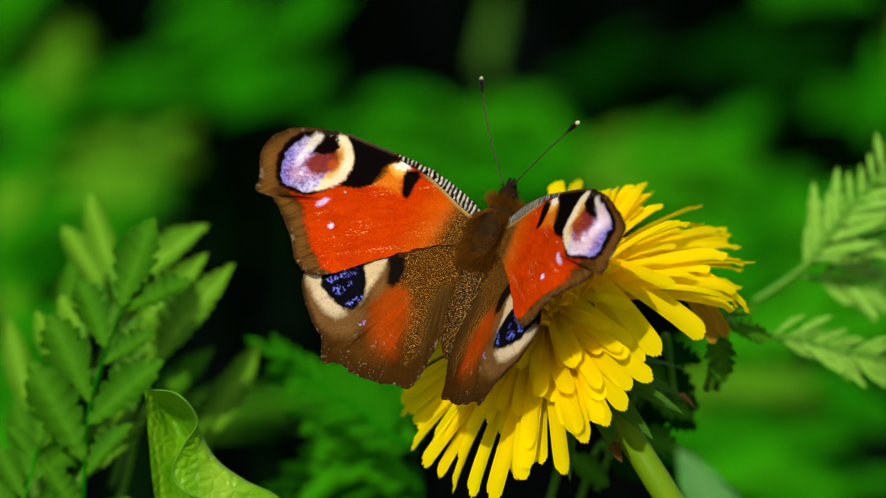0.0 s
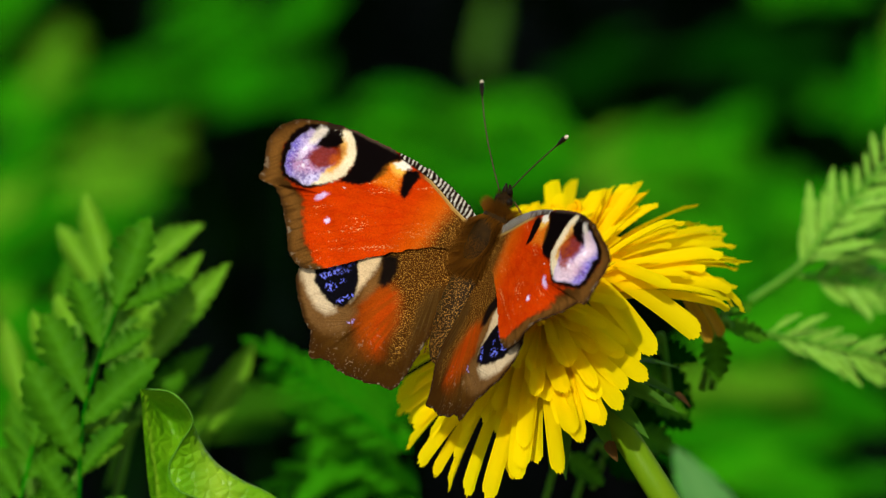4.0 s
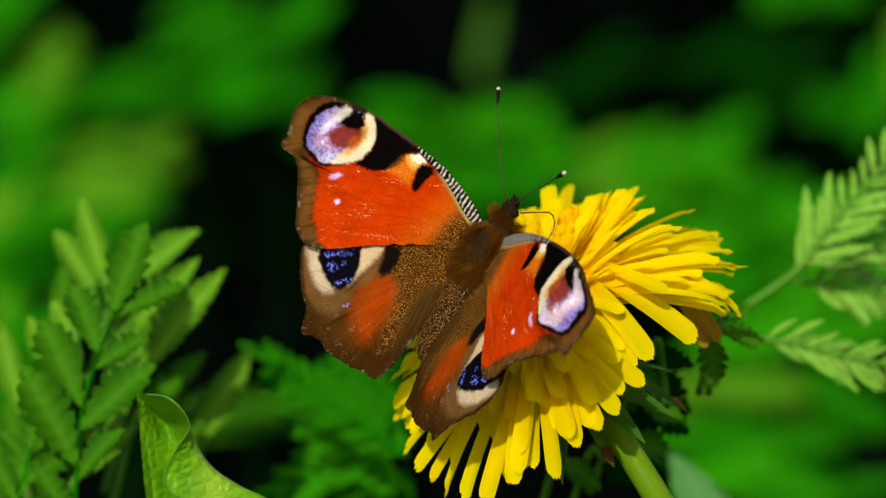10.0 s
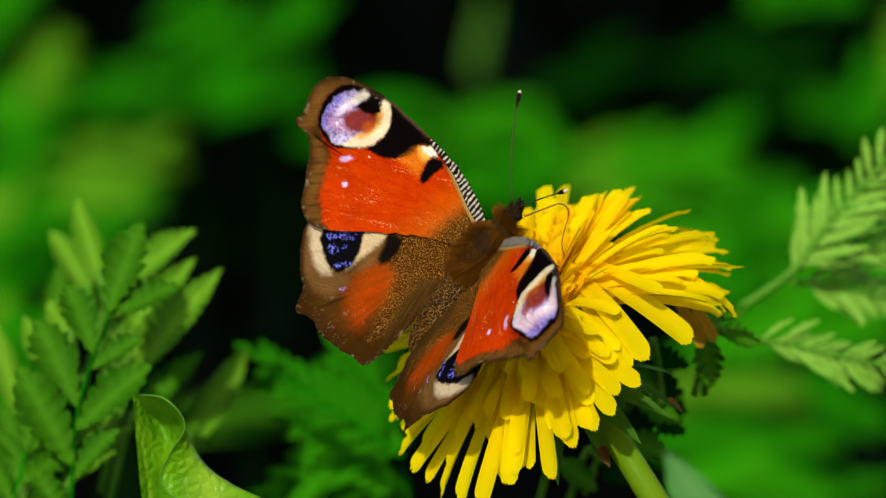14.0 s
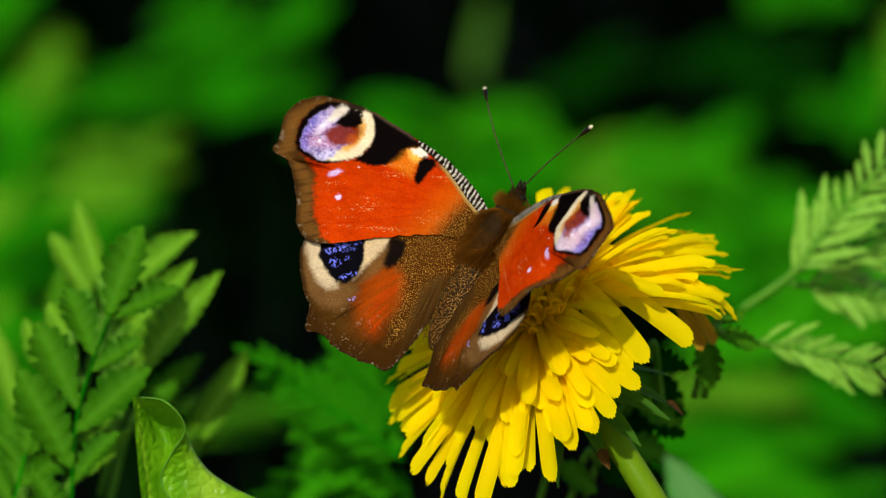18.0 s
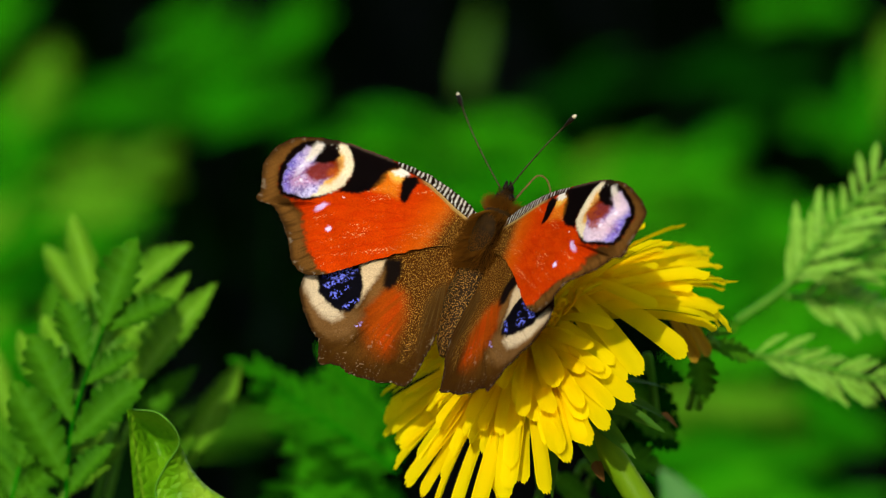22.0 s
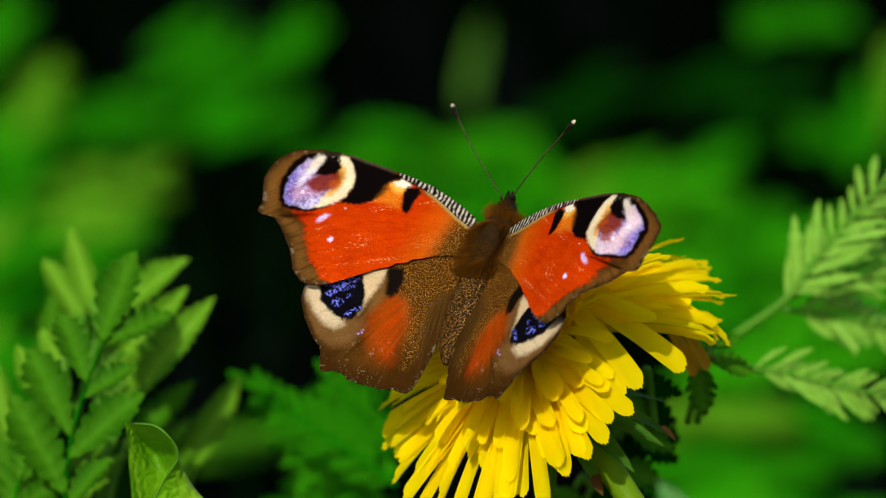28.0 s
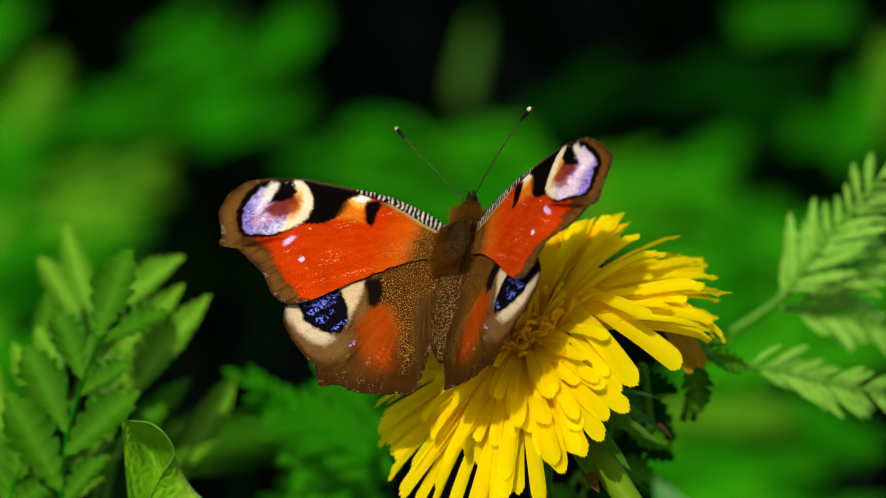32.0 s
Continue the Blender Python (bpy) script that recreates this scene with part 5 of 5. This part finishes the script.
    walk(right_forewing, [(t, hinge(1, FORE_ROOT, flap, sweep)) for t, flap, sweep in (
        (0, 32.0, 0.2), (0.5, 32.7, 0.6), (1, 33.1, 0.1), (1.5, 31.2, 1.2), (2, 29.6, 1.1), (2.5, 30.0, 0.8), (3, 29.6, 1.2), (3.5, 29.0, 1.4),
        (5.5, 31.9, 1.9), (6, 33.6, 1.4), (6.5, 19.1, 3.0), (7, 18.8, 2.8), (7.5, 19.3, 2.7), (8, 19.5, 2.8), (8.5, 25.7, 2.6), (9, 33.3, 1.6),
        (9.5, 32.5, 1.0), (10, 27.0, 3.5), (10.5, 18.3, 4.3), (11, 18.3, 3.5), (11.5, 18.5, 3.9), (12, 18.0, 4.0), (12.5, 18.0, 4.6),
        (13, 22.6, 4.3), (13.5, 31.8, 1.3), (14, 29.4, 2.2), (14.5, 18.3, 2.9), (16.5, 28.2, 1.4), (17, 23.1, 2.3), (17.5, 26.3, 2.4),
        (18, 32.5, 1.2), (18.5, 27.9, 1.5), (19, 24.6, 2.0), (19.5, 33.6, 1.8), (20, 34.9, 1.5), (20.5, 31.2, 1.0), (21, 28.2, 0.4),
        (21.5, 26.8, 0.2), (22, 25.3, 0.6), (22.5, 25.4, 0.4), (23, 26.5, -0.5), (23.5, 27.7, -1.6), (24, 28.0, -0.6), (24.5, 27.9, -0.7),
        (25, 27.5, -0.8), (25.5, 28.1, -0.9), (27.5, 27.1, -0.6), (28, 23.1, -0.5), (28.5, 25.5, -0.9), (29, 26.0, -0.7), (29.5, 26.1, -1.2),
        (30, 26.2, -1.6), (30.5, 31.1, -1.4), (31, 26.2, -1.8), (31.5, 27.3, -1.4), (32, 30.5, -1.7),
    )])
    walk(left_hindwing, [(t, hinge(-1, HIND_ROOT, flap, sweep)) for t, flap, sweep in (
        (0, 31.8, -1.7), (0.5, 32.9, -1.2), (1, 32.6, -0.9), (1.5, 31.0, -0.6), (2, 28.2, -0.5), (2.5, 29.1, -0.3), (3, 28.6, -0.1),
        (3.5, 28.2, -0.3), (5.5, 30.3, 0.4), (6, 33.3, 1.0), (6.5, 17.1, -1.9), (7, 16.7, -2.2), (7.5, 17.4, -1.5), (8, 18.1, -1.2),
        (8.5, 22.3, -0.1), (9, 31.5, 1.1), (9.5, 32.8, 0.9), (10, 26.2, 0.7), (10.5, 17.1, -0.7), (11, 17.0, -0.6), (11.5, 17.0, -0.7),
        (12, 16.4, -0.5), (12.5, 16.7, -0.5), (13, 21.5, -0.2), (13.5, 30.7, 1.8), (14, 28.8, 0.7), (14.5, 17.0, -0.2), (16.5, 28.9, 0.9),
        (17, 23.2, 0.5), (17.5, 26.5, 0.1), (18, 32.9, 0.2), (18.5, 28.3, 0.4), (19, 24.5, -0.7), (19.5, 33.5, -1.0), (20, 35.1, -1.7),
        (20.5, 30.3, -2.7), (21, 26.7, -3.1), (21.5, 26.7, -2.4), (22, 24.4, -1.8), (22.5, 25.4, -1.8), (23, 25.2, -3.2), (23.5, 26.7, -3.8),
        (24, 27.3, -3.2), (24.5, 27.3, -3.2), (25, 27.0, -3.2), (25.5, 27.9, -2.5), (27.5, 27.0, -1.4), (28, 22.6, -1.1), (28.5, 24.8, -1.7),
        (29, 25.4, -1.7), (29.5, 26.2, -1.5), (30, 26.6, -0.8), (30.5, 32.1, -0.9), (31, 26.2, -2.2), (31.5, 26.0, -1.8), (32, 29.8, -2.7),
    )])
    walk(right_hindwing, [(t, hinge(1, HIND_ROOT, flap, sweep)) for t, flap, sweep in (
        (0, 30.7, -0.2), (0.5, 31.4, 0.3), (1, 31.7, 0.9), (1.5, 30.0, 0.6), (2, 29.2, 1.0), (2.5, 29.7, 0.8), (3, 29.1, 1.1), (3.5, 28.2, 1.1),
        (5.5, 30.8, 2.4), (6, 32.5, 2.3), (6.5, 16.9, 0.5), (7, 17.5, -0.0), (7.5, 17.8, -0.1), (8, 18.2, -0.5), (8.5, 24.1, 0.1), (9, 30.9, 1.3),
        (9.5, 29.9, 0.7), (10, 24.2, 1.2), (10.5, 15.6, 1.6), (11, 16.0, 1.3), (11.5, 15.9, 1.2), (12, 14.9, 1.8), (12.5, 15.0, 2.3),
        (13, 19.3, 2.5), (13.5, 29.1, 1.7), (14, 27.1, 1.9), (14.5, 15.9, 0.6), (16.5, 25.9, 2.4), (17, 21.4, 2.1), (17.5, 24.5, 2.3),
        (18, 29.8, 2.7), (18.5, 25.7, 2.0), (19, 22.8, 1.6), (19.5, 31.2, 2.9), (20, 32.4, 3.4), (20.5, 28.9, 2.9), (21, 26.4, 2.3),
        (21.5, 25.0, 0.8), (22, 24.1, 1.2), (22.5, 23.8, 0.9), (23, 25.0, 1.2), (23.5, 26.4, 0.8), (24, 26.6, 0.9), (24.5, 26.7, 1.0),
        (25, 26.7, 1.3), (25.5, 27.4, 0.6), (27.5, 26.1, 1.1), (28, 21.8, 1.1), (28.5, 24.3, 0.9), (29, 24.6, 1.4), (29.5, 24.9, 0.8),
        (30, 25.1, 0.7), (30.5, 29.1, 1.3), (31, 24.7, -0.5), (31.5, 25.7, -0.6), (32, 29.2, -0.7),
    )])
    walk(left_antenna, [(t, feeler(-1, x, y, z)) for t, x, y, z in (
        (0, -0.59, 0.81, 0.03), (0.5, -0.57, 0.82, -0.01), (1, -0.59, 0.81, 0.01), (1.5, -0.61, 0.79, 0.02), (2, -0.63, 0.78, 0.01),
        (2.5, -0.63, 0.78, 0.01), (3, -0.63, 0.78, -0.01), (3.5, -0.63, 0.77, 0.01), (5.5, -0.66, 0.75, -0.01), (6, -0.67, 0.75, -0.02),
        (6.5, -0.67, 0.74, -0.05), (7, -0.67, 0.74, -0.05), (7.5, -0.69, 0.72, -0.04), (8, -0.69, 0.72, -0.06), (8.5, -0.73, 0.69, -0.04),
        (9, -0.73, 0.68, -0.04), (9.5, -0.73, 0.68, -0.05), (10, -0.74, 0.67, -0.05), (10.5, -0.73, 0.68, -0.09), (11, -0.74, 0.67, -0.07),
        (11.5, -0.74, 0.67, -0.05), (12, -0.77, 0.64, -0.03), (12.5, -0.78, 0.63, -0.04), (13, -0.75, 0.65, -0.06), (13.5, -0.75, 0.66, -0.07),
        (14, -0.74, 0.66, -0.07), (14.5, -0.71, 0.70, -0.09), (16.5, -0.75, 0.66, 0.07), (17, -0.76, 0.65, 0.06), (17.5, -0.75, 0.65, 0.09),
        (18, -0.74, 0.67, 0.08), (18.5, -0.73, 0.68, 0.09), (19, -0.71, 0.70, 0.09), (19.5, -0.70, 0.71, 0.08), (20, -0.70, 0.70, 0.11),
        (20.5, -0.70, 0.71, 0.10), (21, -0.70, 0.71, 0.10), (21.5, -0.68, 0.72, 0.11), (22, -0.69, 0.71, 0.12), (22.5, -0.69, 0.71, 0.14),
        (23, -0.72, 0.67, 0.18), (23.5, -0.71, 0.69, 0.16), (24, -0.70, 0.70, 0.15), (24.5, -0.71, 0.69, 0.16), (25, -0.71, 0.70, 0.13),
        (25.5, -0.72, 0.67, 0.19), (27.5, -0.71, 0.68, 0.18), (28, -0.71, 0.68, 0.16), (28.5, -0.72, 0.67, 0.15), (29, -0.73, 0.67, 0.16),
        (29.5, -0.72, 0.68, 0.12), (30, -0.79, 0.59, 0.18), (30.5, -0.75, 0.64, 0.17), (31, -0.71, 0.68, 0.14), (31.5, -0.72, 0.68, 0.17),
        (32, -0.71, 0.69, 0.15),
    )])
    walk(right_antenna, [(t, feeler(1, x, y, z)) for t, x, y, z in (
        (0, 0.70, 0.48, 0.53), (0.5, 0.69, 0.47, 0.54), (1, 0.71, 0.48, 0.52), (1.5, 0.69, 0.50, 0.52), (2, 0.71, 0.51, 0.49),
        (2.5, 0.71, 0.52, 0.48), (3, 0.71, 0.53, 0.47), (3.5, 0.69, 0.52, 0.51), (5.5, 0.68, 0.49, 0.54), (6, 0.68, 0.49, 0.54),
        (6.5, 0.71, 0.48, 0.52), (7, 0.70, 0.50, 0.52), (7.5, 0.68, 0.51, 0.53), (8, 0.67, 0.52, 0.53), (8.5, 0.64, 0.50, 0.58),
        (9, 0.67, 0.50, 0.55), (9.5, 0.67, 0.50, 0.54), (10, 0.67, 0.49, 0.56), (10.5, 0.69, 0.52, 0.50), (11, 0.70, 0.51, 0.50),
        (11.5, 0.68, 0.53, 0.51), (12, 0.67, 0.51, 0.55), (12.5, 0.66, 0.53, 0.53), (13, 0.69, 0.48, 0.55), (13.5, 0.72, 0.44, 0.54),
        (14, 0.72, 0.44, 0.54), (14.5, 0.72, 0.45, 0.53), (16.5, 0.68, 0.52, 0.51), (17, 0.67, 0.52, 0.53), (17.5, 0.69, 0.50, 0.53),
        (18, 0.69, 0.51, 0.51), (18.5, 0.70, 0.50, 0.51), (19, 0.71, 0.50, 0.49), (19.5, 0.76, 0.47, 0.45), (20, 0.74, 0.46, 0.48),
        (20.5, 0.76, 0.46, 0.46), (21, 0.75, 0.47, 0.47), (21.5, 0.73, 0.46, 0.50), (22, 0.71, 0.45, 0.54), (22.5, 0.70, 0.44, 0.56),
        (23, 0.73, 0.40, 0.56), (23.5, 0.73, 0.38, 0.56), (24, 0.73, 0.40, 0.55), (24.5, 0.72, 0.40, 0.57), (25, 0.71, 0.42, 0.56),
        (25.5, 0.67, 0.39, 0.63), (27.5, 0.67, 0.42, 0.61), (28, 0.68, 0.44, 0.59), (28.5, 0.68, 0.39, 0.62), (29, 0.68, 0.42, 0.60),
        (29.5, 0.69, 0.37, 0.62), (30, 0.65, 0.38, 0.65), (30.5, 0.68, 0.36, 0.63), (31, 0.72, 0.32, 0.61), (31.5, 0.72, 0.37, 0.59),
        (32, 0.73, 0.34, 0.59),
    )])
    walk(proboscis, [(t, pose(*[v * K for v in PROBOSCIS_AT], fold, 0, 0)) for t, fold in (
        (0, -75), (5.5, -60), (6.5, -30), (8, -30), (9, 0), (10, -28), (11, -25), (12, 0), (14.5, 0), (16.5, -75), (21, -75), (21.6, 20), (22.3, 20), (23, -75), (32, -75))])


motions()
